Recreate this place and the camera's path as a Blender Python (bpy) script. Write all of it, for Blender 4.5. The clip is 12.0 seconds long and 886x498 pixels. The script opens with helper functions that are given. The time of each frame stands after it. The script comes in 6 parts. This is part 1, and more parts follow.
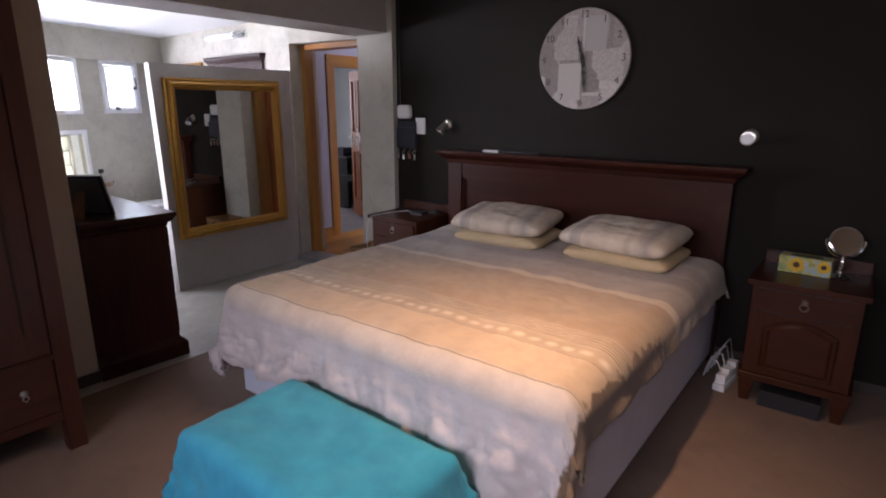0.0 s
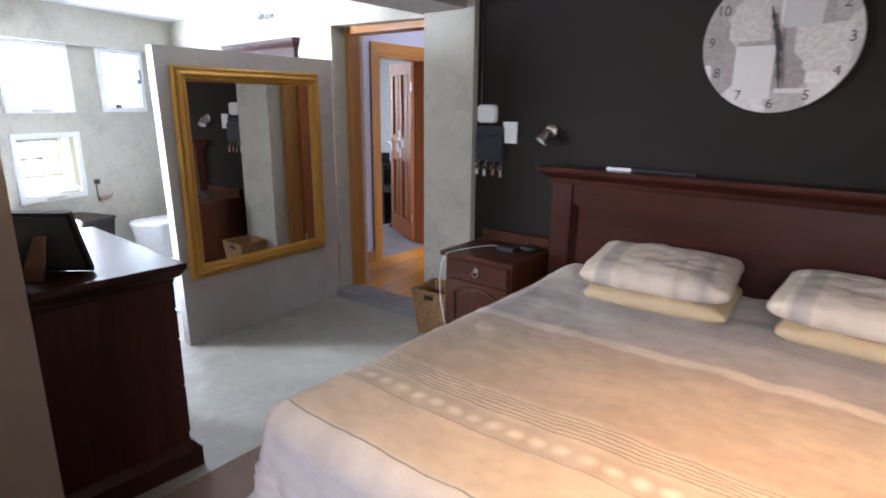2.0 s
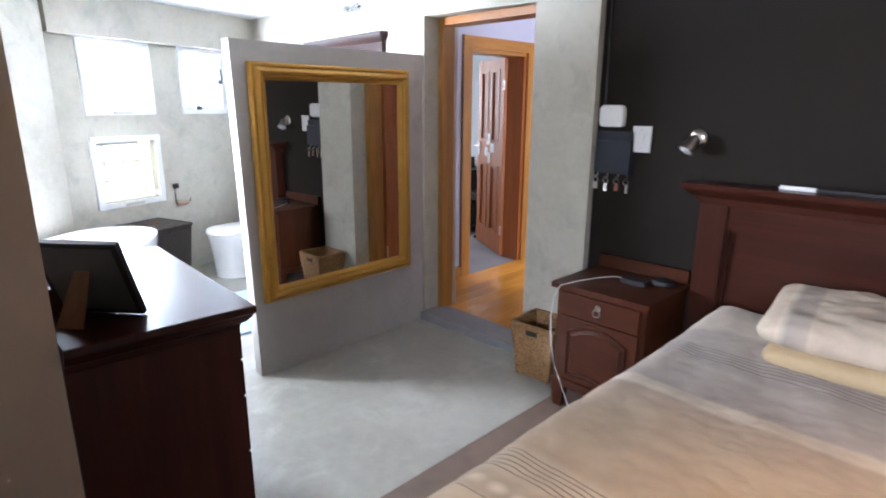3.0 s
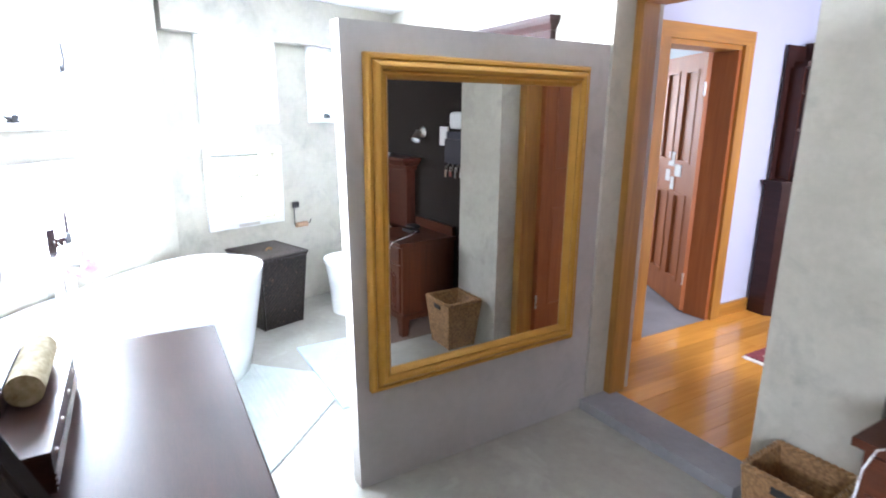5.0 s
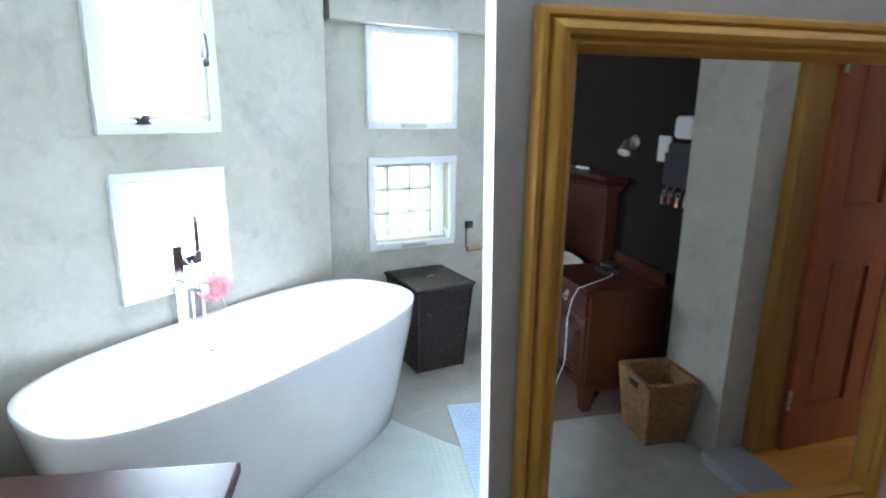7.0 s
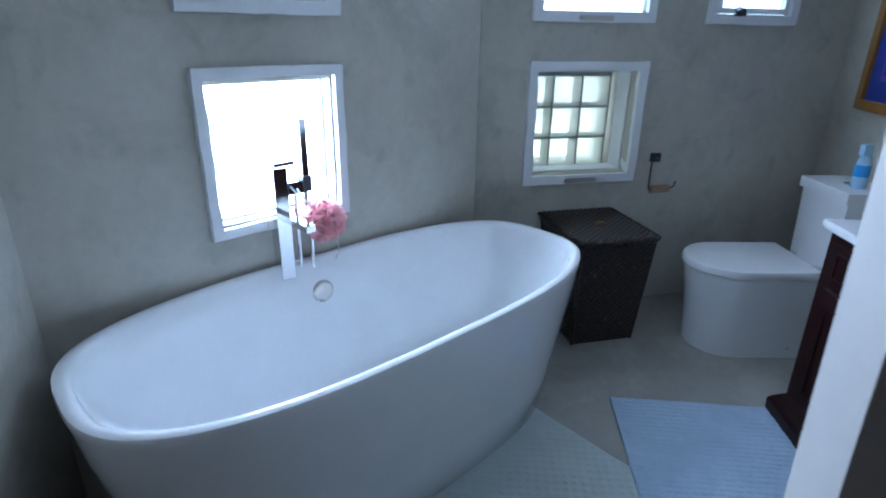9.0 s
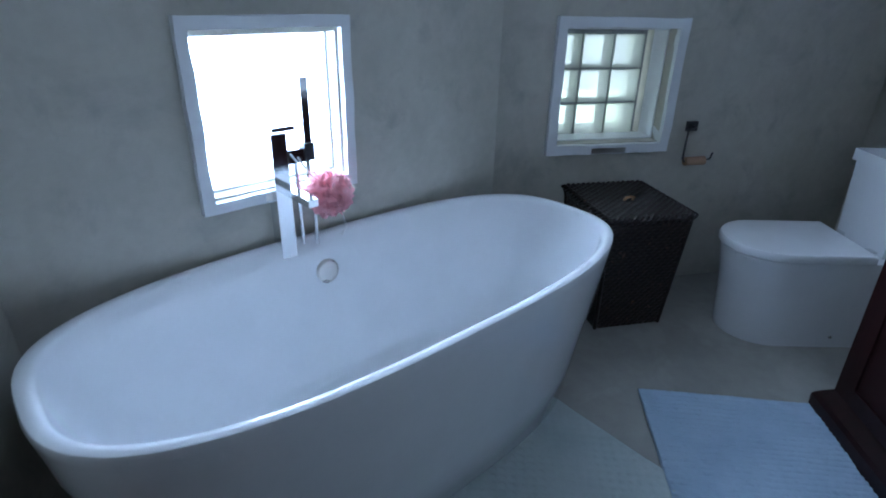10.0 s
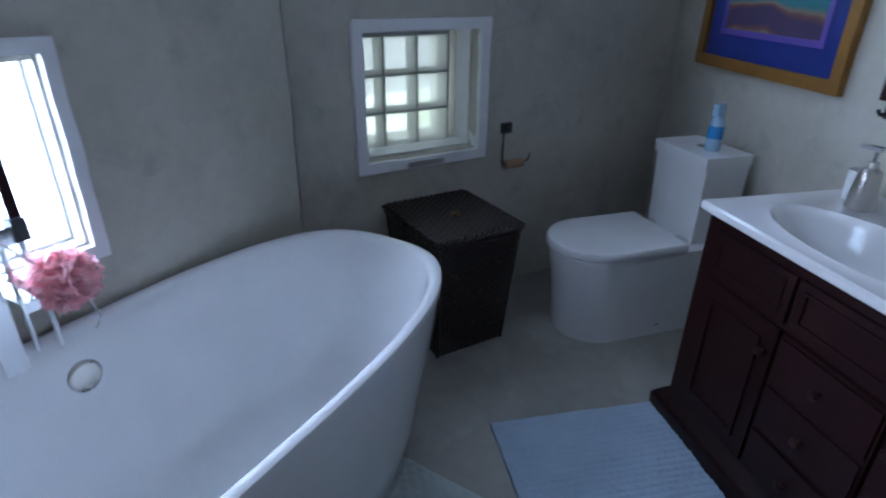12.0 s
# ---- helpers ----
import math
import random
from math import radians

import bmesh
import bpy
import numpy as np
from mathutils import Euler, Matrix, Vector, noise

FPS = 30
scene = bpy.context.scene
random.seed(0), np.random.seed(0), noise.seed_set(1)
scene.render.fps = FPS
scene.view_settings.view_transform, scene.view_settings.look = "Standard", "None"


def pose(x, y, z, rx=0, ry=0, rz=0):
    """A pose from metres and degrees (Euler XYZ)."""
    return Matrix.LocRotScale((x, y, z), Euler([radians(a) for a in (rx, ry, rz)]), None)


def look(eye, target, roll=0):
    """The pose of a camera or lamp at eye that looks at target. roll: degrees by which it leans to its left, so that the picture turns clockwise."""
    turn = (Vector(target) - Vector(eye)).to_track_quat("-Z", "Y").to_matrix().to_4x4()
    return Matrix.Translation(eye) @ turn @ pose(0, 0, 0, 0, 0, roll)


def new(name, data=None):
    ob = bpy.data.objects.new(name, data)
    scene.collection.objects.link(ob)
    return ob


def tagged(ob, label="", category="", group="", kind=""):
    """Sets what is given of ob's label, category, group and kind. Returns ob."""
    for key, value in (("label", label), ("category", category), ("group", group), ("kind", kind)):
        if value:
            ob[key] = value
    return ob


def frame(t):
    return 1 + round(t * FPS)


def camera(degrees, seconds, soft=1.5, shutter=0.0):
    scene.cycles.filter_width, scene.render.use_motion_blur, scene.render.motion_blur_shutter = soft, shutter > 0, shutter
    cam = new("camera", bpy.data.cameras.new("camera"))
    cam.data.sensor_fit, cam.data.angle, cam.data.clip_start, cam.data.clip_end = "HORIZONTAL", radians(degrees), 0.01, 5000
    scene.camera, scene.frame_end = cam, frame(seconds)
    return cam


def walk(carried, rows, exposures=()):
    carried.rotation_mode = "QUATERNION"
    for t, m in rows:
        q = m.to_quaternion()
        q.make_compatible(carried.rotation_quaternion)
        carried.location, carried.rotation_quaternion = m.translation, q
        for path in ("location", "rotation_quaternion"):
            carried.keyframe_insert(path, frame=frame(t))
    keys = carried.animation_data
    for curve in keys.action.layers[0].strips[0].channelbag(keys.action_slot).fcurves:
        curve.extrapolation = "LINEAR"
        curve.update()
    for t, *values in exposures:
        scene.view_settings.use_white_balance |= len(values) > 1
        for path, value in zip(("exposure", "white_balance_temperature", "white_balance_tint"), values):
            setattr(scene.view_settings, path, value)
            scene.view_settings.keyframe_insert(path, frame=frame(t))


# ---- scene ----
cam = camera(76.6, 12.0, soft=1.9, shutter=0.4)
PATH = [
    (0, (0.281, -0.23, 1.51), (-0.896, 1.309, 1.014), 0.1),
    (0.5, (0.031, -0.063, 1.536), (-1.144, 1.476, 1.035), 0.1),
    (1, (-0.247, 0.054, 1.514), (-1.423, 1.592, 1.015), 0.2),
    (1.5, (-0.557, 0.162, 1.502), (-1.732, 1.704, 1.009), 0.3),
    (2, (-0.846, 0.361, 1.511), (-2.045, 1.882, 1.012), 0.5),
    (2.5, (-1.101, 0.522, 1.5), (-2.389, 1.969, 1.005), 0.2),
    (3, (-1.354, 0.656, 1.514), (-2.735, 2.013, 1.013), 0.3),
    (3.2, (-1.439, 0.691, 1.511), (-2.846, 2.022, 1.011), 0.2),
    (4.8, (-2.166, 1.176, 1.518), (-3.817, 2.197, 1.037), 0.5),
    (5, (-2.26, 1.222, 1.526), (-3.928, 2.214, 1.044), 0.6),
    (5.5, (-2.425, 1.306, 1.528), (-4.153, 2.192, 1.05), 0.7),
    (6, (-2.638, 1.472, 1.538), (-4.452, 2.173, 1.074), 1.0),
    (6.5, (-2.797, 1.586, 1.525), (-4.676, 2.091, 1.061), 0.9),
    (7, (-3.016, 1.632, 1.508), (-4.929, 1.977, 1.038), 0.8),
    (7.5, (-3.183, 1.63, 1.472), (-5.104, 1.844, 0.96), 0.8),
    (9.3, (-3.778, 1.6, 1.36), (-5.616, 1.417, 0.598), 0.8),
    (9.5, (-3.80, 1.592, 1.345), (-5.632, 1.397, 0.566), 0.9),
    (10, (-3.917, 1.562, 1.34), (-5.723, 1.396, 0.498), 1.3),
    (10.5, (-4.091, 1.573, 1.362), (-5.891, 1.434, 0.501), 1.6),
    (11, (-4.214, 1.627, 1.374), (-6.0, 1.567, 0.475), 1.8),
    (11.5, (-4.238, 1.657, 1.396), (-6.023, 1.798, 0.506), 1.3),
    (12, (-4.248, 1.66, 1.39), (-6.005, 2.043, 0.515), 0.8),
]
EXPOSURES = [(0, 0.4, 6700, 30), (1.5, 1.22, 6400, 22), (3.0, 1.66, 6300, 19), (5.0, 2.2, 6200, 18), (6.0, 1.95, 6100, 16), (7.0, 1.12, 5850, 11), (7.7, 0.2, 5480, 10), (9.3, -0.95, 5100, 13), (10.0, -1.2, 5050, 13), (10.5, -1.45, 5000, 13), (11.0, -1.68, 5000, 15), (11.5, -1.68, 5080, 17), (12.0, -1.52, 5300, 19)]
walk(cam, [(t, look(eye, target, roll)) for t, eye, target, roll in PATH], EXPOSURES)

# ---- world and lights ----
world = bpy.data.worlds.new("sky")
scene.world = world
world.use_nodes = True
sky = world.node_tree.nodes.new("ShaderNodeTexSky")
sky.sky_type, sky.sun_disc, sky.sun_elevation, sky.sun_rotation = "NISHITA", False, radians(51), radians(-10)
world.node_tree.nodes["Background"].inputs["Strength"].default_value = 0.12
world.node_tree.links.new(sky.outputs["Color"], world.node_tree.nodes["Background"].inputs["Color"])


def window_light(name, m, width, height, power, colour):
    """Daylight that comes in through an opening: an area lamp that fills it, shining along the pose's -z."""
    data = bpy.data.lights.new(name, "AREA")
    data.shape, data.size, data.size_y, data.energy, data.color = "RECTANGLE", width, height, power, colour
    ob = new(name, data)
    ob.matrix_world = m
    return ob


sun = new("sun", bpy.data.lights.new("sun", "SUN"))
sun.data.energy, sun.data.angle, sun.data.color = 2.5, radians(0.5), (1.0, 0.94, 0.85)
sun.matrix_world = look((0, 0, 30), (4, -24, 0))

# plan of the bathroom's slanting outer walls
A0, UA, NA = Vector((-5.30, 0.75, 0)), Vector((-0.740, 0.673, 0)), Vector((0.673, 0.740, 0))
B0, UB, NB = Vector((-6.385, 1.78, 0)), Vector((-0.314, 0.949, 0)), Vector((0.949, 0.314, 0))
DAY = (0.82, 0.91, 1.0)
for base, u, n, s0, s1, z0, z1, power in ((A0, UA, NA, 0.04, 0.47, 0.79, 1.22, 72), (A0, UA, NA, 0.04, 0.47, 1.46, 1.95, 38),
                                         (B0, UB, NB, 0.04, 0.54, 1.46, 1.95, 18),
                                         (B0, UB, NB, 0.88, 1.34, 1.46, 1.95, 11)):
    back = 0.20 if z0 == 0.79 else 0.075
    c = base + u * ((s0 + s1) / 2) - n * back + Vector((0, 0, (z0 + z1) / 2))
    window_light("window_daylight", look(c, c + n - Vector((0, 0, 0.15))), s1 - s0 + 0.05, z1 - z0 + 0.05, power, DAY)
south = window_light("window_daylight", look((-0.3, -1.80, 1.95), (-0.75, 1.25, 0.4)), 2.2, 0.5, 15, (0.84, 0.91, 1.0))
south.data.spread = radians(84)
spot = new("downlight_lamp", bpy.data.lights.new("downlight_lamp", "SPOT"))
spot.data.energy, spot.data.color, spot.data.spot_size, spot.data.spot_blend, spot.data.shadow_soft_size = 185, (1.0, 0.68, 0.40), radians(98), 1.0, 0.06
spot.matrix_world = look((-0.62, 1.50, 2.585), (-0.50, 1.25, 0.6))
# two lamps added to light hall and office, as if through unseen windows
window_light("window_daylight", look((-1.3, 4.7, 1.6), (-3, 4.7, 1.3)), 1.0, 1.2, 32, (0.95, 0.96, 1.0))
window_light("window_daylight", look((-7.6, 5.2, 1.6), (-6, 5.2, 1.3)), 1.0, 1.1, 16, (0.92, 0.96, 1.0))


# ---- materials ----
def material(name):
    m = bpy.data.materials.new(name)
    m.use_nodes = True
    t = m.node_tree
    return m, t, t.nodes["Principled BSDF"]


def node(t, kind, links=(), **values):
    n = t.nodes.new(kind)
    for key, value in values.items():
        if key in n.inputs:
            n.inputs[key].default_value = value
        else:
            setattr(n, key, value)
    for key, out in links:
        t.links.new(out, n.inputs[key])
    return n


def coords(t, stretch=(1, 1, 1)):
    tc = node(t, "ShaderNodeTexCoord")
    return node(t, "ShaderNodeMapping", [("Vector", tc.outputs["Object"])], Scale=stretch).outputs["Vector"]


def ramp(t, fac, stops):
    r = node(t, "ShaderNodeValToRGB", [("Fac", fac)])
    e = r.color_ramp.elements
    while len(e) < len(stops):
        e.new(0.5)
    for el, (p, c) in zip(e, stops):
        el.position, el.color = p, (*c, 1)
    return r.outputs["Color"]


def bump(t, bsdf, height, strength, distance=0.004):
    b = node(t, "ShaderNodeBump", [("Height", height)], Strength=strength, Distance=distance)
    t.links.new(b.outputs["Normal"], bsdf.inputs["Normal"])


def mix(t, fac, a, b, mode="MIX"):
    n = node(t, "ShaderNodeMix", data_type="RGBA", blend_type=mode)
    for sock, v in ((n.inputs[0], fac), (n.inputs[6], a), (n.inputs[7], b)):
        if isinstance(v, (int, float)):
            sock.default_value = v
        elif isinstance(v, tuple):
            sock.default_value = (*v, 1)
        else:
            t.links.new(v, sock)
    return n.outputs[2]


def surface(name, dark, light, scale=2.0, fine=40.0, rough=0.8, metal=0.0, relief=0.15, stretch=(1, 1, 1), gloss_vary=0.1, coat=0.0, sheen=0.0):
    """A plain surface that varies at two scales in colour, gloss and relief."""
    m, t, b = material(name)
    v = coords(t, stretch)
    big = node(t, "ShaderNodeTexNoise", [("Vector", v)], Scale=scale, Detail=6.0, Roughness=0.6)
    small = node(t, "ShaderNodeTexNoise", [("Vector", v)], Scale=fine, Detail=4.0, Roughness=0.6)
    mid = node(t, "ShaderNodeMath", [(0, big.outputs["Fac"]), (1, small.outputs["Fac"])], operation="MULTIPLY_ADD")
    mid.inputs[1].default_value = 0.75
    sm = node(t, "ShaderNodeMath", [(0, small.outputs["Fac"])], operation="MULTIPLY")
    sm.inputs[1].default_value = 0.25
    for l in list(mid.inputs[1].links):
        t.links.remove(l)
    t.links.new(sm.outputs[0], mid.inputs[2])
    t.links.new(ramp(t, mid.outputs[0], [(0.3, dark), (0.7, light)]), b.inputs["Base Color"])
    mr = node(t, "ShaderNodeMapRange", [("Value", mid.outputs[0])])
    mr.inputs["To Min"].default_value, mr.inputs["To Max"].default_value = rough - gloss_vary, min(1.0, rough + gloss_vary)
    t.links.new(mr.outputs[0], b.inputs["Roughness"])
    b.inputs["Metallic"].default_value, b.inputs["Coat Weight"].default_value, b.inputs["Sheen Weight"].default_value = metal, coat, sheen
    if relief:
        bump(t, b, small.outputs["Fac"], relief)
    return m


def wood(name, dark, light, along=0, rough=0.35, relief=0.08, scale=1.0, coat=0.0, random_tone=0.0):
    """Grain drawn out along one axis (0 x, 1 y, 2 z)."""
    m, t, b = material(name)
    s = [14 * scale] * 3
    s[along] = 0.9 * scale
    v = coords(t, tuple(s))
    warp = node(t, "ShaderNodeTexNoise", [("Vector", v)], Scale=1.0, Detail=5.0, Roughness=0.65, Distortion=0.8)
    fine = node(t, "ShaderNodeTexNoise", [("Vector", v)], Scale=6.0, Detail=3.0)
    f = mix(t, 0.3, warp.outputs["Color"], fine.outputs["Color"])
    c = ramp(t, f, [(0.32, dark), (0.52, tuple((a + d) / 2 for a, d in zip(dark, light))), (0.7, light)])
    if random_tone:
        info = node(t, "ShaderNodeObjectInfo")
        mr = node(t, "ShaderNodeMapRange", [("Value", info.outputs["Random"])])
        mr.inputs["To Min"].default_value, mr.inputs["To Max"].default_value = 1 - random_tone, 1 + random_tone
        hs = node(t, "ShaderNodeHueSaturation", [("Color", c), ("Value", mr.outputs[0])])
        c = hs.outputs["Color"]
    t.links.new(c, b.inputs["Base Color"])
    b.inputs["Roughness"].default_value, b.inputs["Coat Weight"].default_value = rough, coat
    bump(t, b, fine.outputs["Fac"], relief, 0.002)
    return m


def plain(name, colour, rough=0.4, metal=0.0, coat=0.0):
    return surface(name, tuple(c * 0.92 for c in colour), colour, 6, 120, rough, metal, 0.03, gloss_vary=0.04, coat=coat)


def smudged(m, colour, scale, lo, hi, amount):
    """Adds stains with soft outlines of their own to a surface."""
    t = m.node_tree
    b = t.nodes["Principled BSDF"]
    src = b.inputs["Base Color"].links[0].from_socket
    n = node(t, "ShaderNodeTexNoise", [("Vector", coords(t))], Scale=scale, Detail=7.0, Roughness=0.62, Distortion=0.6)
    f = node(t, "ShaderNodeMapRange", [("Value", n.outputs["Fac"])])
    f.inputs["From Min"].default_value, f.inputs["From Max"].default_value, f.inputs["To Max"].default_value = lo, hi, amount
    t.links.new(mix(t, f.outputs[0], src, colour), b.inputs["Base Color"])
    return m


CEMENT = surface("cement_plaster", (0.39, 0.375, 0.315), (0.56, 0.542, 0.468), 1.9, 26, 0.62, relief=0.25, gloss_vary=0.14)
CEMENT_DARK = surface("cement_plaster_brown", (0.40, 0.385, 0.365), (0.51, 0.492, 0.47), 1.8, 24, 0.6, relief=0.25, gloss_vary=0.12)
CHARCOAL = surface("charcoal_paint", (0.0104, 0.0073, 0.0052), (0.0138, 0.0098, 0.0070), 1.2, 60, 0.75, relief=0.1)
CREAM = surface("cream_paint", (0.56, 0.455, 0.36), (0.63, 0.52, 0.415), 1.2, 50, 0.7, relief=0.1)
LILAC = surface("lilac_paint", (0.41, 0.45, 0.585), (0.46, 0.50, 0.64), 1.0, 50, 0.7, relief=0.08)
OFFICE = surface("grey_blue_paint", (0.48, 0.53, 0.56), (0.54, 0.59, 0.62), 1.0, 50, 0.7, relief=0.08)
CEILING = surface("white_ceiling_paint", (0.70, 0.71, 0.71), (0.78, 0.79, 0.79), 1.0, 40, 0.45, relief=0.05)
CHARCOAL.node_tree.nodes["Principled BSDF"].inputs["Specular IOR Level"].default_value = 0.2
smudged(CEMENT, (0.20, 0.195, 0.175), 2.6, 0.55, 0.76, 0.45)
smudged(CEMENT, (0.64, 0.62, 0.56), 3.4, 0.54, 0.72, 0.4)
smudged(CEMENT, (0.24, 0.235, 0.215), 5.5, 0.56, 0.72, 0.4)
smudged(CEMENT_DARK, (0.15, 0.145, 0.13), 2.4, 0.55, 0.74, 0.4)
SCREED = surface("polished_screed", (0.235, 0.228, 0.198), (0.39, 0.38, 0.335), 1.4, 18, 0.42, relief=0.08, gloss_vary=0.16)
CARPET = surface("brown_floor", (0.135, 0.09, 0.068), (0.20, 0.135, 0.10), 1.5, 220, 0.75, relief=0.4)
OFFICE_CARPET = surface("grey_carpet", (0.16, 0.155, 0.17), (0.24, 0.235, 0.25), 3, 250, 0.95, relief=0.4)
SILL = surface("concrete_sill", (0.20, 0.20, 0.21), (0.30, 0.30, 0.31), 4, 40, 0.7, relief=0.3)
smudged(SCREED, (0.43, 0.42, 0.375), 3.4, 0.52, 0.70, 0.7)
smudged(CARPET, (0.10, 0.072, 0.058), 3.0, 0.5, 0.7, 0.6)
PINE = wood("orange_pine", (0.22, 0.092, 0.016), (0.50, 0.245, 0.048), 2, 0.35, coat=0.2)
PINE_H = wood("orange_pine_across", (0.26, 0.088, 0.013), (0.50, 0.205, 0.034), 0, 0.35, coat=0.2)
PINE_Y = wood("orange_pine_deep", (0.24, 0.10, 0.016), (0.52, 0.255, 0.048), 1, 0.35, coat=0.2)
DOOR_WOOD = wood("red_brown_door_wood", (0.22, 0.058, 0.012), (0.40, 0.125, 0.03), 2, 0.55)
PLANK = wood("honey_floor_plank", (0.52, 0.215, 0.034), (0.78, 0.39, 0.075), 1, 0.22, scale=0.8, coat=0.3, random_tone=0.16)
CHERRY = wood("dark_cherry", (0.021, 0.0062, 0.0040), (0.058, 0.0155, 0.0085), 0, 0.32, coat=0.08)
CHERRY_V = wood("dark_cherry_upright", (0.021, 0.0062, 0.0040), (0.058, 0.0155, 0.0085), 2, 0.32, coat=0.08)
TEAK = wood("red_brown_bedside_wood", (0.022, 0.0056, 0.0027), (0.070, 0.0185, 0.0065), 0, 0.36, coat=0.06)
TEAK_V = wood("red_brown_bedside_wood_upright", (0.022, 0.0056, 0.0027), (0.070, 0.0185, 0.0065), 2, 0.36, coat=0.06)
for m in (CHERRY, CHERRY_V, TEAK, TEAK_V):
    m.node_tree.nodes["Principled BSDF"].inputs["Specular IOR Level"].default_value = 0.25
ESPRESSO = wood("espresso_wood", (0.018, 0.008, 0.008), (0.045, 0.016, 0.014), 0, 0.35)
ESPRESSO.node_tree.nodes["Principled BSDF"].inputs["Specular IOR Level"].default_value = 0.25
GOLD = surface("gilt_frame", (0.41, 0.205, 0.026), (0.54, 0.285, 0.042), 5, 60, 0.44, 0.25, 0.04)
WHITE_PAINT = surface("white_gloss_paint", (0.74, 0.76, 0.78), (0.82, 0.84, 0.85), 8, 60, 0.35, relief=0.12)
ACRYLIC = plain("white_acrylic", (0.82, 0.84, 0.86), 0.07, coat=0.8)
CERAMIC = plain("white_ceramic", (0.80, 0.81, 0.82), 0.1, coat=0.5)
CHROME = plain("chrome", (0.78, 0.79, 0.80), 0.08, 1.0)
STEEL = plain("satin_nickel", (0.62, 0.60, 0.56), 0.28, 1.0)
DARK_METAL = plain("dark_window_metal", (0.06, 0.06, 0.065), 0.4, 0.6)
BLACK = plain("black_plastic", (0.016, 0.016, 0.018), 0.4)
NAVY = plain("navy_plastic", (0.012, 0.016, 0.030), 0.45)
WHITE_PLASTIC = plain("white_plastic", (0.76, 0.77, 0.77), 0.35)
GREY_BACK = plain("grey_card", (0.10, 0.105, 0.11), 0.6)
TAN_STRUT = wood("tan_board", (0.16, 0.08, 0.04), (0.26, 0.14, 0.075), 2, 0.6)


def mirror_glass():
    m, t, b = material("mirror_glass")
    b.inputs["Base Color"].default_value, b.inputs["Metallic"].default_value, b.inputs["Roughness"].default_value = (0.80, 0.81, 0.80, 1), 1.0, 0.006
    return m


def frosted_glass(name, clear, tint=(0.9, 0.95, 0.97)):
    """Obscure window glass: part of the light goes straight on, the rest is spread."""
    m, t, b = material(name)
    out = t.nodes["Material Output"]
    v = coords(t)
    n = node(t, "ShaderNodeTexNoise", [("Vector", v)], Scale=90.0, Detail=2.0)
    bump(t, b, n.outputs["Fac"], 0.2, 0.002)
    b.inputs["Base Color"].default_value, b.inputs["Roughness"].default_value = (*tint, 1), 0.12
    tr = node(t, "ShaderNodeBsdfTransparent", Color=(*tint, 1))
    tl = node(t, "ShaderNodeBsdfTranslucent", Color=(*tint, 1))
    m1 = node(t, "ShaderNodeMixShader", [(1, tl.outputs[0]), (2, tr.outputs[0])], Fac=clear)
    fr = node(t, "ShaderNodeFresnel", IOR=1.45)
    m2 = node(t, "ShaderNodeMixShader", [("Fac", fr.outputs[0]), (1, m1.outputs[0]), (2, b.outputs[0])])
    t.links.new(m2.outputs[0], out.inputs["Surface"])
    return m


MIRROR = mirror_glass()
FROST = frosted_glass("obscure_window_glass", 0.55)
BLOCK = frosted_glass("glass_block", 0.45, (0.93, 0.95, 0.90))


# ---- mesh helpers ----
def box(bm, x0, x1, y0, y1, z0, z1):
    vs = [bm.verts.new((x, y, z)) for z in (z0, z1) for y in (y0, y1) for x in (x0, x1)]
    for f in ((0, 2, 3, 1), (4, 5, 7, 6), (0, 1, 5, 4), (2, 6, 7, 3), (0, 4, 6, 2), (1, 3, 7, 5)):
        bm.faces.new([vs[i] for i in f])
    return vs


def rounded(bm, width, segments=2, angle=30):
    edges = [e for e in bm.edges if len(e.link_faces) == 2 and e.calc_face_angle(0) > radians(angle)]
    bmesh.ops.bevel(bm, geom=edges, offset=width, segments=segments, profile=0.6, affect="EDGES", clamp_overlap=True)
    return bm


def boxes(*dims, bevel=0.0, segments=2):
    bm = bmesh.new()
    for d in dims:
        box(bm, *d)
    return rounded(bm, bevel, segments) if bevel else bm


def ring(bm, centre, ax, ay, rx, ry, n):
    return [bm.verts.new(Vector(centre) + Vector(ax) * rx * math.cos(2 * math.pi * i / n) + Vector(ay) * ry * math.sin(2 * math.pi * i / n)) for i in range(n)]


def bridge(bm, a, b):
    for i in range(len(a)):
        bm.faces.new((a[i], a[(i + 1) % len(a)], b[(i + 1) % len(a)], b[i]))


def rod(bm, p, q, r0, r1=None, n=14):
    p, q = Vector(p), Vector(q)
    d = (q - p).normalized()
    ax = d.orthogonal().normalized()
    ay = d.cross(ax)
    a, b = ring(bm, p, ax, ay, r0, r0, n), ring(bm, q, ax, ay, r0 if r1 is None else r1, r0 if r1 is None else r1, n)
    bridge(bm, a, b)
    bm.faces.new(a[::-1]), bm.faces.new(b)
    return bm


def lathe(bm, profile, n=24, centre=(0, 0, 0), ax=(1, 0, 0), ay=(0, 1, 0), az=(0, 0, 1)):
    rows = [ring(bm, Vector(centre) + Vector(az) * z, ax, ay, r, r, n) for r, z in profile]
    for a, b in zip(rows, rows[1:]):
        bridge(bm, a, b)
    bm.faces.new(rows[0][::-1]), bm.faces.new(rows[-1])
    return bm


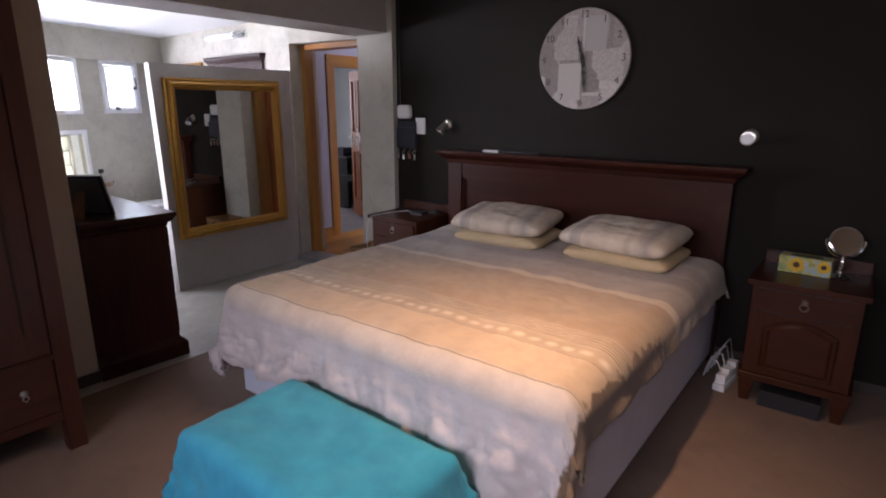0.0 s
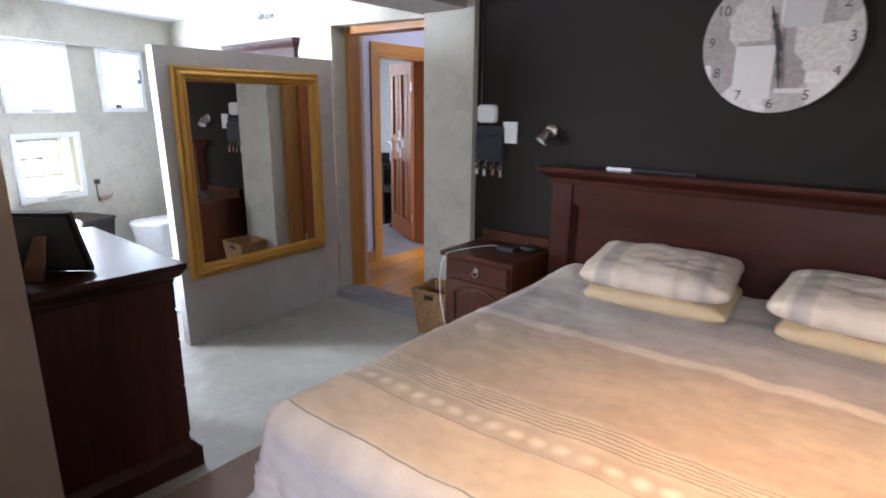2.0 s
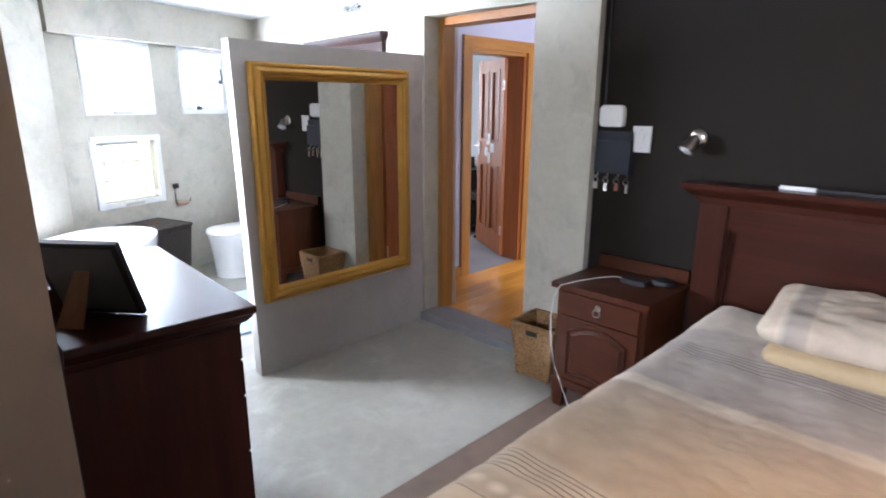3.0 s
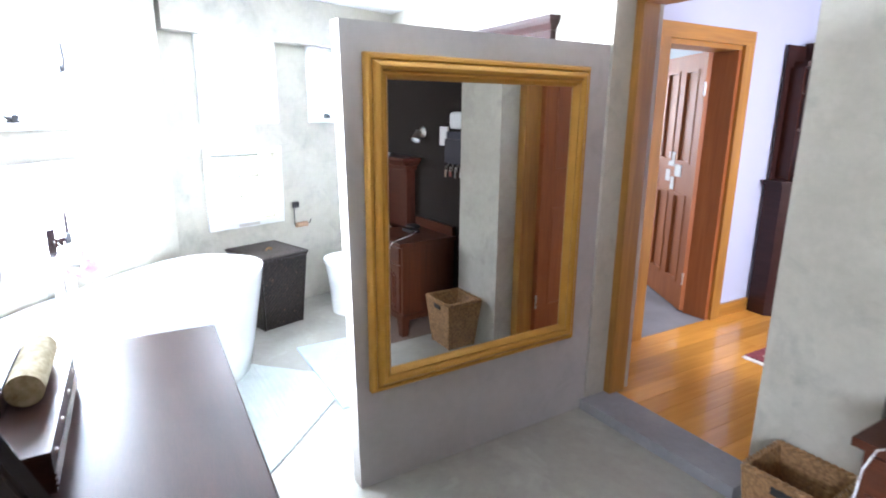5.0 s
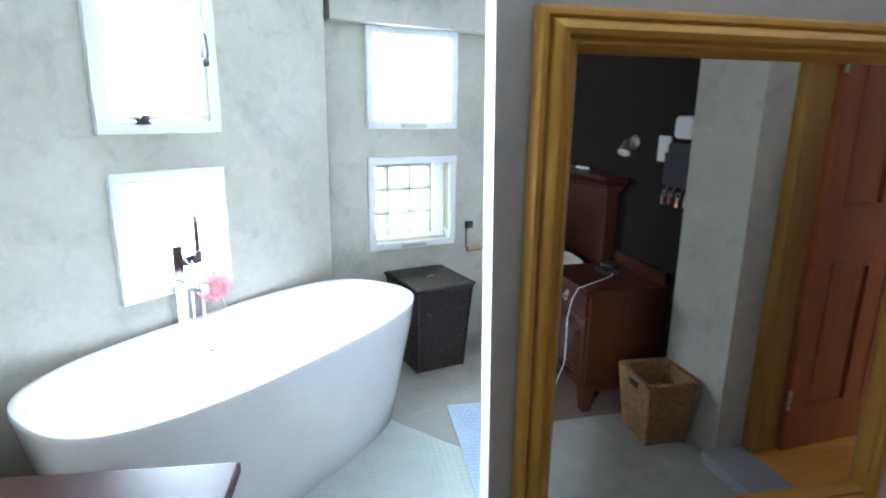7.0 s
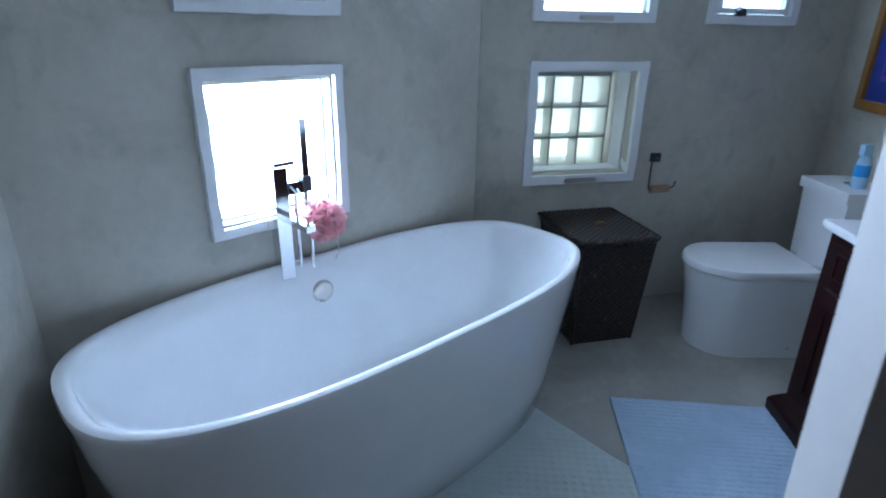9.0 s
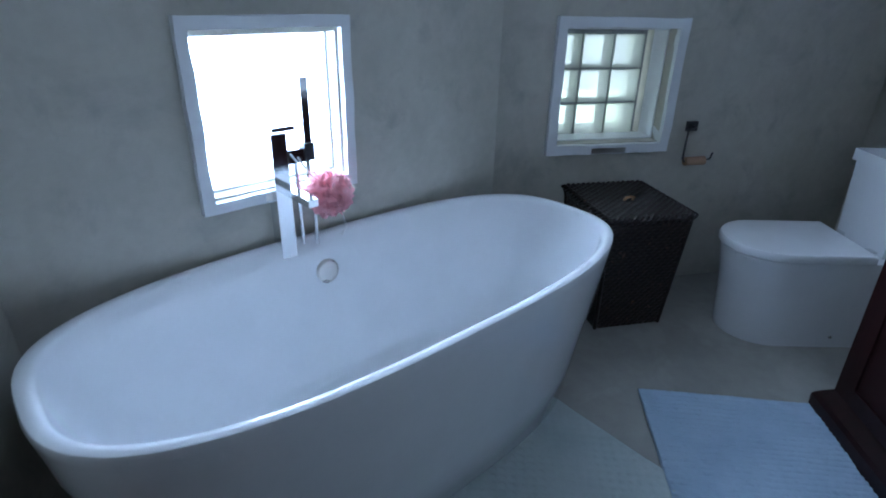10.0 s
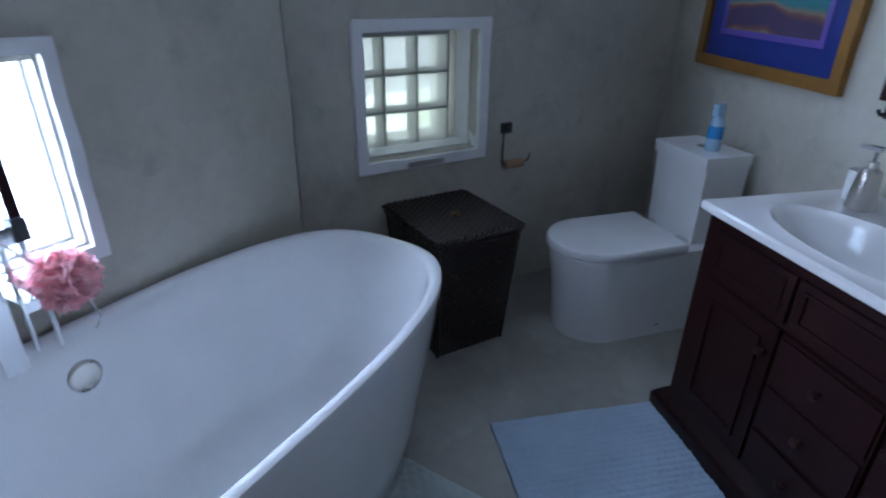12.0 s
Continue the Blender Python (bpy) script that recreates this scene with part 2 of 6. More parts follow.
def tube(bm, points, r, n=8):
    rows = []
    pts = [Vector(p) for p in points]
    for i, p in enumerate(pts):
        d = (pts[min(i + 1, len(pts) - 1)] - pts[max(i - 1, 0)]).normalized()
        side = d.cross(Vector((0.13, 0.31, 0.94))).normalized()
        rows.append(ring(bm, p, side, d.cross(side), r, r, n))
    for a, b in zip(rows, rows[1:]):
        bridge(bm, a, b)
    bm.faces.new(rows[0][::-1]), bm.faces.new(rows[-1])
    return bm


def moulding(bm, profile, x0, x1, mitre=0.0):
    """A profile of (y, z) points drawn along x; mitre lengthens it at both ends by the profile's own overhang (y below 0)."""
    a = [bm.verts.new((x0 + mitre * min(0, y), y, z)) for y, z in profile]
    b = [bm.verts.new((x1 - mitre * min(0, y), y, z)) for y, z in profile]
    bridge(bm, a, b)
    bm.faces.new(a[::-1]), bm.faces.new(b)
    return bm


def crown(bm, x0, x1, y0, y1, rows):
    """Stacked rectangles (outset, z): a cornice or plinth that goes round a box."""
    loops = [[bm.verts.new(p) for p in ((x0 - o, y0 - o, z), (x1 + o, y0 - o, z), (x1 + o, y1, z), (x0 - o, y1, z))] for o, z in rows]
    for a, b in zip(loops, loops[1:]):
        bridge(bm, a, b)
    bm.faces.new(loops[0][::-1]), bm.faces.new(loops[-1])
    return bm


def link(name, bm, mat, smooth=False, smooth_angle=40):
    bmesh.ops.recalc_face_normals(bm, faces=bm.faces)
    me = bpy.data.meshes.new(name)
    if smooth:
        for f in bm.faces:
            f.smooth = True
        for e in bm.edges:
            if len(e.link_faces) == 2 and e.calc_face_angle(0) > radians(smooth_angle):
                e.smooth = False
    bm.to_mesh(me)
    bm.free()
    me.materials.append(mat)
    return new(name, me)


def part(name, bm, mat, parent, label="", smooth=False):
    ob = link(name, bm, mat, smooth)
    ob.parent = parent
    if label:
        ob["label"] = label
    return ob


def thing(name, m, label, category, group=""):
    ob = new(name)
    ob.matrix_world = m
    ob.empty_display_size = 0.1
    return tagged(ob, label, category, group)


def structure(name, bm, mat, label, category, smooth=False):
    return tagged(link(name, bm, mat, smooth), label, category, kind="structure")


def frame_pose(base, u, n, s, z):
    """Local x along the wall, local y out of the room, z up."""
    return Matrix(((u.x, -n.x, 0, base.x + u.x * s), (u.y, -n.y, 0, base.y + u.y * s), (0, 0, 1, z), (0, 0, 0, 1)))


def wall(name, p, q, thick, z0, z1, mat, label, holes=(), side=1):
    """A wall whose room face runs from p to q; it is thick towards its left (side 1) or right (-1). holes: (s0, s1, z0, z1)."""
    p, q = Vector((*p, 0)), Vector((*q, 0))
    u = (q - p).normalized()
    out = Vector((-u.y, u.x, 0)) * side * thick
    ss = sorted({0.0, (q - p).length, *[h[0] for h in holes], *[h[1] for h in holes]})
    zs = sorted({z0, z1, *[h[2] for h in holes], *[h[3] for h in holes]})
    bm = bmesh.new()
    made = {}

    def vert(i, j, k):
        if (i, j, k) not in made:
            made[i, j, k] = bm.verts.new(p + u * ss[i] + out * k + Vector((0, 0, zs[j])))
        return made[i, j, k]

    def solid(i, j):
        if not (0 <= i < len(ss) - 1 and 0 <= j < len(zs) - 1):
            return False
        s, z = (ss[i] + ss[i + 1]) / 2, (zs[j] + zs[j + 1]) / 2
        return not any(h[0] < s < h[1] and h[2] < z < h[3] for h in holes)

    for i in range(len(ss) - 1):
        for j in range(len(zs) - 1):
            if not solid(i, j):
                continue
            for k in (0, 1):
                bm.faces.new([vert(*c, k) for c in ((i, j), (i + 1, j), (i + 1, j + 1), (i, j + 1))])
            for di, dj, a, b in ((-1, 0, (i, j), (i, j + 1)), (1, 0, (i + 1, j), (i + 1, j + 1)), (0, -1, (i, j), (i + 1, j)), (0, 1, (i, j + 1), (i + 1, j + 1))):
                if not solid(i + di, j + dj):
                    bm.faces.new((vert(*a, 0), vert(*b, 0), vert(*b, 1), vert(*a, 1)))
    return structure(name, bm, mat, label, "wall")


def prism(name, outline, z0, z1, mat, label, category):
    bm = bmesh.new()
    a, b = [bm.verts.new((x, y, z0)) for x, y in outline], [bm.verts.new((x, y, z1)) for x, y in outline]
    bridge(bm, a, b)
    bm.faces.new(a[::-1]), bm.faces.new(b)
    return structure(name, bm, mat, label, category)


# ---- structure ----
prism("ground", [(-60, -60), (60, -60), (60, 60), (-60, 60)], -0.5, -0.2, surface("dry_lawn", (0.05, 0.075, 0.03), (0.10, 0.12, 0.05), 1, 30, 0.95), "dry green lawn outside the house", "ground")
prism("floor_bedroom", [(-2.885, -1.7), (1.8, -1.7), (1.8, 3.36), (-2.885, 3.36)], -0.2, 0.0, CARPET, "warm brown bedroom floor", "floor")
prism("floor_bathroom", [(-7.4, -0.1), (-2.885, -0.1), (-2.885, 3.36), (-4.19, 3.36), (-7.4, 3.7)], -0.2, 0.0015, SCREED, "mottled grey polished cement floor", "floor")
wall("wall_north", (-2.945, 3.36), (1.8, 3.36), 0.30, 0, 2.7, CHARCOAL, "charcoal black painted wall behind the bed")
wall("wall_column", (-3.342, 3.31), (-2.945, 3.31), 0.35, 0, 2.7, CEMENT, "grey cement plaster pier beside the doorway")
wall("wall_over_door", (-4.20, 3.27), (-3.37, 3.36), 0.33, 2.06, 2.7, CEMENT, "grey cement plaster wall over the doorway")
wall("wall_bathroom_north", (-7.05, 3.42), (-4.20, 3.27), 0.30, 0, 2.7, CEMENT, "grey cement plaster wall behind the vanity")
wall("wall_west", (-3.0, -1.7), (-3.0, 0.885), 0.38, 0, 2.7, CREAM, "cream painted wall pier beside the wardrobe")
prism("beam", [(-3.38, 0.885), (-3.0, 0.885), (-3.0, 3.36), (-3.38, 3.36)], 2.075, 2.7, CEMENT_DARK, "brown-grey plastered beam over the wide opening", "beam")
wall("wall_east", (1.8, 3.36), (1.8, -1.7), 0.25, 0, 2.7, CREAM, "cream painted bedroom wall")
wall("wall_south", (1.8, -1.7), (-3.0, -1.7), 0.25, 0, 2.7, CREAM, "cream painted bedroom wall with a wide window", holes=((0.9, 3.3, 0.55, 2.15),))
prism("ceiling_bedroom", [(-3.0, -1.7), (1.8, -1.7), (1.8, 3.36), (-3.0, 3.36)], 2.6, 2.7, CEILING, "white painted bedroom ceiling", "ceiling")
prism("ceiling_bathroom", [(-7.4, -0.2), (-3.38, -0.2), (-3.38, 3.40), (-7.4, 3.7)], 2.295, 2.7, CEILING, "white painted bathroom ceiling", "ceiling")
wall("wall_bathroom_window", tuple((A0 - UA * 0.475)[:2]), tuple((A0 + UA * 1.20)[:2]), 0.40, 0, 2.5, CEMENT, "mottled grey cement plaster wall behind the bath", holes=((0.515, 0.945, 0.79, 1.22), (0.515, 0.945, 1.46, 1.95)), side=1)
pb, qb = B0 - UB * 0.235, B0 + UB * 1.76
wall("wall_bathroom_west", tuple(pb[:2]), tuple(qb[:2]), 0.40, 0, 2.5, CEMENT, "grey cement plaster wall with small windows", holes=((0.275, 0.780, 0.725, 1.205), (0.275, 0.775, 1.46, 1.95), (1.115, 1.575, 1.46, 1.95)), side=1)
lp, lq = pb + NB * 0.10, qb + NB * 0.10
prism("lintel", [tuple(lp[:2]), tuple(lq[:2]), tuple((qb + NB * 0.003)[:2]), tuple((pb + NB * 0.003)[:2])], 1.985, 2.295, CEMENT, "grey plastered lintel over the small windows", "lintel")
prism("wall_bathroom_nib", [tuple((A0 + UA * 1.20)[:2]), tuple((A0 + UA * 1.20 - NA * 0.4)[:2]), (-6.75, 1.50), (-6.32, 1.555)], 0, 2.5, CEMENT, "grey cement plaster wall return", "wall")
wall("wall_bathroom_south", (-3.38, 0.86), (-4.05, 0.86), 0.2, 0, 2.5, CEMENT, "grey cement plaster wall behind the chest", side=1)
wall("wall_bathroom_corner", (-4.05, 0.86), tuple((A0 - UA * 0.475)[:2]), 0.2, 0, 2.5, CEMENT, "grey cement plaster wall beside the bath", side=1)
bm = boxes((0, 1.322, 0, 0.07, 0, 1.82), bevel=0.016, segments=3)
for v in bm.verts:
    v.co.x += 0.035 * (1 - v.co.z / 1.82) * (v.co.x < 0.3)
bmesh.ops.transform(bm, matrix=pose(-4.155, 1.934, 0, 0, 0, 92.0), verts=bm.verts)
structure("wall_partition", bm, CEMENT_DARK, "low grey-brown cement partition carrying the mirror", "partition")
prism("door_sill", [(-4.188, 3.215), (-3.3445, 3.24), (-3.3445, 3.445), (-4.188, 3.445)], 0.0, 0.056, SILL, "worn grey concrete threshold step in the doorway", "threshold")
# hall and office
prism("floor_hall_base", [(-4.62, 3.44), (-1.2, 3.44), (-1.2, 6.2), (-4.62, 6.2)], -0.2, 0.035, PLANK, "boards under the hall floor", "floor")
wall("wall_hall_west", (-4.62, 3.60), (-4.62, 6.2), 0.185, 0, 2.7, LILAC, "pale lilac hall wall", holes=((0.56, 1.31, 0, 1.96),))
wall("wall_hall_north", (-4.62, 6.0), (-1.2, 6.0), 0.2, 0, 2.7, LILAC, "pale lilac hall wall")
wall("wall_hall_east", (-1.2, 6.0), (-1.2, 3.66), 0.2, 0, 2.7, LILAC, "pale lilac hall wall", holes=((0.7, 1.9, 0.9, 2.3),))
prism("ceiling_hall", [(-4.62, 3.6), (-1.2, 3.6), (-1.2, 6.0), (-4.62, 6.0)], 2.5, 2.7, CEILING, "white hall ceiling", "ceiling")
prism("floor_office", [(-8.0, 3.72), (-4.62, 3.60), (-4.62, 7.0), (-8.0, 7.0)], -0.2, 0.04, OFFICE_CARPET, "grey office carpet", "floor")
wall("wall_office_west", (-7.9, 3.7), (-7.9, 7.0), 0.2, 0, 2.7, OFFICE, "grey-blue office wall", holes=((1.0, 2.0, 1.0, 2.2),))
wall("wall_office_north", (-7.9, 7.0), (-4.75, 7.0), 0.2, 0, 2.7, OFFICE, "grey-blue office wall")
wall("wall_office_east", (-4.75, 6.2), (-4.75, 7.0), 0.2, 0, 2.7, OFFICE, "grey-blue office wall", side=-1)
prism("ceiling_office", [(-8.0, 3.7), (-4.75, 3.6), (-4.75, 7.0), (-8.0, 7.0)], 2.5, 2.7, CEILING, "white office ceiling", "ceiling")


# ---- windows of the bathroom ----
def glow(name, strength, colour):
    m, t, b = material(name)
    e = node(t, "ShaderNodeEmission", Color=(*colour, 1), Strength=strength)
    t.links.new(e.outputs[0], t.nodes["Material Output"].inputs["Surface"])
    return m


OUTSIDE = glow("bright_overcast_distance", 3.0, (0.90, 0.95, 1.0))
MORTAR = surface("grey_mortar", (0.26, 0.27, 0.28), (0.36, 0.37, 0.38), 20, 120, 0.8, relief=0.2)


def garden_glow():
    """Blurred lawn and foliage in daylight, behind the glass blocks."""
    m, t, b = material("bright_garden_distance")
    n = node(t, "ShaderNodeTexNoise", [("Vector", coords(t))], Scale=3.2, Detail=3.0)
    col = ramp(t, n.outputs["Fac"], [(0.38, (0.50, 0.60, 0.36)), (0.5, (0.88, 0.95, 0.78)), (0.6, (1.0, 1.0, 0.97))])
    e = node(t, "ShaderNodeEmission", [("Color", col)], Strength=13.0)
    t.links.new(e.outputs[0], t.nodes["Material Output"].inputs["Surface"])
    return m


OUTSIDE_GREEN = garden_glow()


def ring_frame(bm, x0, x1, z0, z1, w, y0, y1):
    """A four-sided frame of members w wide, from y0 to y1 deep."""
    for d in ((x0, x1, y0, y1, z1 - w, z1), (x0, x1, y0, y1, z0, z0 + w), (x0, x0 + w, y0, y1, z0 + w, z1 - w), (x1 - w, x1, y0, y1, z0 + w, z1 - w)):
        box(bm, *d)
    return bm


def window_unit(name, base, u, n, s0, s1, z0, z1, label, opener, pane, back=0.02, fw=0.042, lining=None):
    """A small window in a thick wall: painted frame on the room side, sash, glass, fittings and what lies outside."""
    w = thing(name, frame_pose(base, u, n, s0, 0), label, "window")
    w["kind"] = "structure"
    L = s1 - s0
    bm = ring_frame(bmesh.new(), 0, L, z0, z1, fw, -0.026, 0.05)
    rounded(bm, 0.006)
    bmesh.ops.subdivide_edges(bm, edges=[e for e in bm.edges if e.calc_length() > 0.2], cuts=14, use_grid_fill=True)
    for v in bm.verts:
        q = v.co * 11 + Vector((s0 * 7, 3, z0))
        v.co += Vector((noise.noise(q), 0.5 * noise.noise(q + Vector((5, 0, 0))), noise.noise(q + Vector((0, 9, 0))))) * 0.005
    part("window_frame", bm, WHITE_PAINT, w, smooth=True)
    if opener:
        bm = ring_frame(bmesh.new(), 0.050, L - 0.050, z0 + 0.050, z1 - 0.050, 0.022, -0.012, 0.03)
        part("sash", rounded(bm, 0.004), WHITE_PAINT, w, smooth=True)
        bm = rod(bmesh.new(), (L * 0.33, -0.016, z0 + 0.055), (L * 0.33, -0.045, z0 + 0.055), 0.022, 0.018, 16)
        box(bm, L * 0.33 - 0.03, L * 0.33 + 0.03, -0.034, -0.028, z0 + 0.036, z0 + 0.046)
        part("stay_knob", bm, DARK_METAL, w, "dark metal window stay", True)
        bm = rod(bmesh.new(), (L - 0.062, -0.012, z0 + 0.285), (L - 0.062, -0.04, z0 + 0.285), 0.02, 0.016, 16)
        tube(bm, [(L - 0.062, -0.04, z0 + 0.285), (L - 0.058, -0.046, z0 + 0.32), (L - 0.066, -0.046, z0 + 0.40)], 0.0075)
        part("handle", bm, DARK_METAL, w, "dark metal casement handle", True)
    else:
        part("latch_bar", boxes((L * 0.36, L * 0.64, -0.029, -0.0265, z0 + 0.006, z0 + 0.028), bevel=0.001), STEEL, w, "slim metal latch strip")
    if lining:
        bm = ring_frame(bmesh.new(), *lining, 0.006, 0.051, 0.160)
        part("reveal_lining", bm, WHITE_PAINT, w, "white painted window reveal")
    if pane == "block":
        k, size = 0, 0.152
        bm = bmesh.new()
        for i in range(4):
            box(bm, 0.036 + i * size, 0.058 + i * size, 0.165, 0.235, z0 + 0.03, z1 - 0.05)
        for j in range(4):
            box(bm, 0.041, 0.507, 0.168, 0.232, z0 + 0.031 + j * size, z0 + 0.053 + j * size)
        part("mortar_grid", bm, MORTAR, w, "grey mortar between the blocks")
        blk = rounded(boxes((-0.002, 0.140, 0.155, 0.245, -0.002, 0.140)), 0.035, 4)
        mesh = None
        for i in range(3):
            for j in range(3):
                if mesh is None:
                    ob = part("glass_block", blk, BLOCK, w, "clouded glass block", True)
                    mesh = ob.data
                else:
                    ob = new("glass_block", mesh)
                    ob.parent = w
                ob.location = (0.054 + i * size, 0, z0 + 0.049 + j * size)
                ob.visible_shadow = False
    else:
        ob = part("pane", boxes((0.020, L - 0.020, back, back + 0.005, z0 + 0.045, z1 - 0.045)), FROST, w, "obscure white window glass")
        ob.visible_shadow = False
    bm = bmesh.new()
    vs = [bm.verts.new(p) for p in ((-0.5, 0.85, z0 - 0.6), (L + 0.5, 0.85, z0 - 0.6), (L + 0.5, 0.85, z1 + 0.6), (-0.5, 0.85, z1 + 0.6))]
    bm.faces.new(vs)
    ob = structure("backdrop", bm, OUTSIDE_GREEN if pane == "block" else OUTSIDE, "pale daylight outside the window", "backdrop")
    ob.matrix_world = w.matrix_world
    return w


window_unit("window_1", A0, UA, NA, 0.008, 0.510, 0.752, 1.268, "low white-framed window with obscure glass behind the bath", False, "frost", 0.17, 0.033, (0.033, 0.461, 0.791, 1.219))
window_unit("window_2", A0, UA, NA, -0.01, 0.515, 1.415, 1.995, "white casement window with dark metal fittings over the bath", True, "frost")
window_unit("window_3", B0, UB, NB, -0.005, 0.588, 0.680, 1.250, "low white-framed window with deep reveal and glass blocks", False, "block", lining=(0.046, 0.549, 0.726, 1.204))
window_unit("window_4", B0, UB, NB, -0.005, 0.585, 1.415, 1.984, "white-framed upper window with obscure glass", False, "frost")
window_unit("window_5", B0, UB, NB, 0.865, 1.355, 1.415, 1.984, "white casement window with dark metal fittings", True, "frost")

# ---- doorway, hall ----
d1 = thing("door_frame", pose(0, 0, 0), "orange pine door frame set back in the doorway", "door frame")
d1["kind"] = "structure"
part("jamb", boxes((-4.198, -4.148, 3.393, 3.50, 0.05, 2.058), bevel=0.006), PINE, d1)
part("jamb", boxes((-3.402, -3.3445, 3.45, 3.575, 0.05, 2.058), bevel=0.006), PINE, d1)
part("head", boxes((-4.148, -3.402, 3.40, 3.54, 2.01, 2.058), bevel=0.006), PINE_H, d1)


def four_panel_door(name, m, width, height, label, wood_mat, notes=False):
    d = thing(name, m, label, "door")
    st, rows = 0.11, ((0.20, 0.86), (1.10, height - 0.11))
    mid = width / 2
    bm = boxes((0, st, 0, 0.042, 0, height), (width - st, width, 0, 0.042, 0, height), (mid - 0.05, mid + 0.05, 0.001, 0.041, 0.2, height - 0.11), bevel=0.004)
    part("stile", bm, wood_mat, d)
    bm = boxes((st, width - st, 0.002, 0.04, 0, 0.2), (st, width - st, 0.002, 0.04, 0.86, 1.10), (st, width - st, 0.002, 0.04, height - 0.11, height), bevel=0.004)
    part("rail", bm, wood_mat, d)
    for x0, x1 in ((st, mid - 0.05), (mid + 0.05, width - st)):
        for z0, z1 in rows:
            bm = boxes((x0 - 0.004, x1 + 0.004, 0.014, 0.028, z0 - 0.004, z1 + 0.004))
            ring_frame(bm, x0 - 0.004, x1 + 0.004, z0 - 0.004, z1 + 0.004, 0.02, -0.006, 0.048)
            part("panel", rounded(bm, 0.003), wood_mat, d)
    for side in (-1, 1):
        y = 0.021 + side * 0.021
        bm = boxes((width - 0.075, width - 0.035, min(y, y + side * 0.006), max(y, y + side * 0.006), 0.93, 1.08))
        rod(bm, (width - 0.055, y, 1.03), (width - 0.055, y + side * 0.045, 1.03), 0.008)
        rod(bm, (width - 0.055, y + side * 0.045, 1.03), (width - 0.165, y + side * 0.045, 1.035), 0.008, 0.006)
        part("door_handle", bm, STEEL, d, "satin steel lever handle", True)
    for z in (0.25, height - 0.25):
        part("hinge", rod(bmesh.new(), (-0.003, 0.044, z - 0.045), (-0.003, 0.044, z + 0.045), 0.007), STEEL, d, "steel butt hinge", True)
    return d


PAPER = plain("white_paper", (0.72, 0.72, 0.70), 0.7)
c, s = -0.87, 0.49
leaf = four_panel_door("door_1", Matrix(((c, -s, 0, -4.80), (s, c, 0, 4.885), (0, 0, 1, 0.055), (0, 0, 0, 1))), 0.74, 1.88, "open red-brown panelled door with paper notes on it", DOOR_WOOD)
for x, z, w, h in ((0.36, 1.06, 0.10, 0.11), (0.23, 0.99, 0.11, 0.09), (0.42, 0.94, 0.08, 0.09), (0.34, 0.88, 0.06, 0.10)):
    note = tagged(link("paper_note", boxes((x, x + w, 0.0425, 0.0445, z, z + h)), PAPER), "white paper note stuck on the door", "note", "notes on the door")
    note.matrix_world = leaf.matrix_world
door2 = four_panel_door("door_2", pose(-3.385, 3.585, 0.055, 0, 0, 87), 0.76, 1.92, "open red-brown panelled bedroom door in the hall", DOOR_WOOD)

d3 = thing("door_frame", pose(0, 0, 0), "orange pine door frame in the lilac hall wall", "door frame")
d3["kind"] = "structure"
part("architrave", boxes((-4.618, -4.595, 4.065, 4.165, 0.04, 1.955), bevel=0.006), PINE, d3)
part("architrave", boxes((-4.618, -4.595, 4.905, 5.005, 0.04, 1.955), bevel=0.006), PINE, d3)
part("architrave", boxes((-4.618, -4.594, 4.065, 5.005, 1.955, 2.045), bevel=0.006), PINE_Y, d3)
part("jamb", boxes((-4.81, -4.6195, 4.16, 4.195, 0.04, 1.925)), PINE, d3)
part("jamb", boxes((-4.81, -4.6195, 4.875, 4.91, 0.04, 1.925)), DOOR_WOOD, d3)
part("head", boxes((-4.81, -4.6195, 4.16, 4.91, 1.925, 1.96)), PINE_Y, d3)


def skirting(name, x0, x1, y0, y1, z0, h, mat, label):
    structure(name, boxes((x0, x1, y0, y1, z0, z0 + h), bevel=0.006), mat, label, "baseboard")


skirting("baseboard", -4.619, -4.60, 5.005, 5.36, 0.04, 0.10, PINE_Y, "orange pine hall baseboard")
skirting("baseboard", -4.619, -4.60, 3.61, 4.065, 0.04, 0.10, PINE_Y, "orange pine hall baseboard")
DARK_SKIRT = plain("dark_skirting", (0.045, 0.032, 0.025), 0.5)
skirting("baseboard", -2.999, -2.985, -1.68, 0.883, 0.0, 0.065, DARK_SKIRT, "dark brown wooden baseboard")
skirting("baseboard", -2.3, 1.79, 3.345, 3.359, 0.0, 0.065, DARK_SKIRT, "dark brown wooden baseboard")

RUG = surface("red_rug", (0.10, 0.012, 0.02), (0.30, 0.06, 0.07), 22, 90, 0.95, relief=0.5)
FRINGE = surface("white_fringe", (0.6, 0.58, 0.55), (0.75, 0.73, 0.70), 30, 200, 0.95, relief=0.5)
rug = thing("rug", pose(-4.095, 4.49, 0.041), "deep red patterned rug with white fringe on the boards", "rug")
part("pile", boxes((0, 1.0, 0.04, 1.2, 0, 0.010), bevel=0.003), RUG, rug)
CREAMY = surface("cream_pile", (0.45, 0.36, 0.30), (0.55, 0.45, 0.38), 30, 200, 0.95, relief=0.4)
for x0, x1, y0, y1 in ((0.07, 0.93, 0.11, 0.125), (0.07, 0.93, 1.10, 1.115), (0.07, 0.085, 0.125, 1.10), (0.915, 0.93, 0.125, 1.10)):
    part("border_line", boxes((x0, x1, y0, y1, 0.0095, 0.0112)), CREAMY, rug, "cream border line")
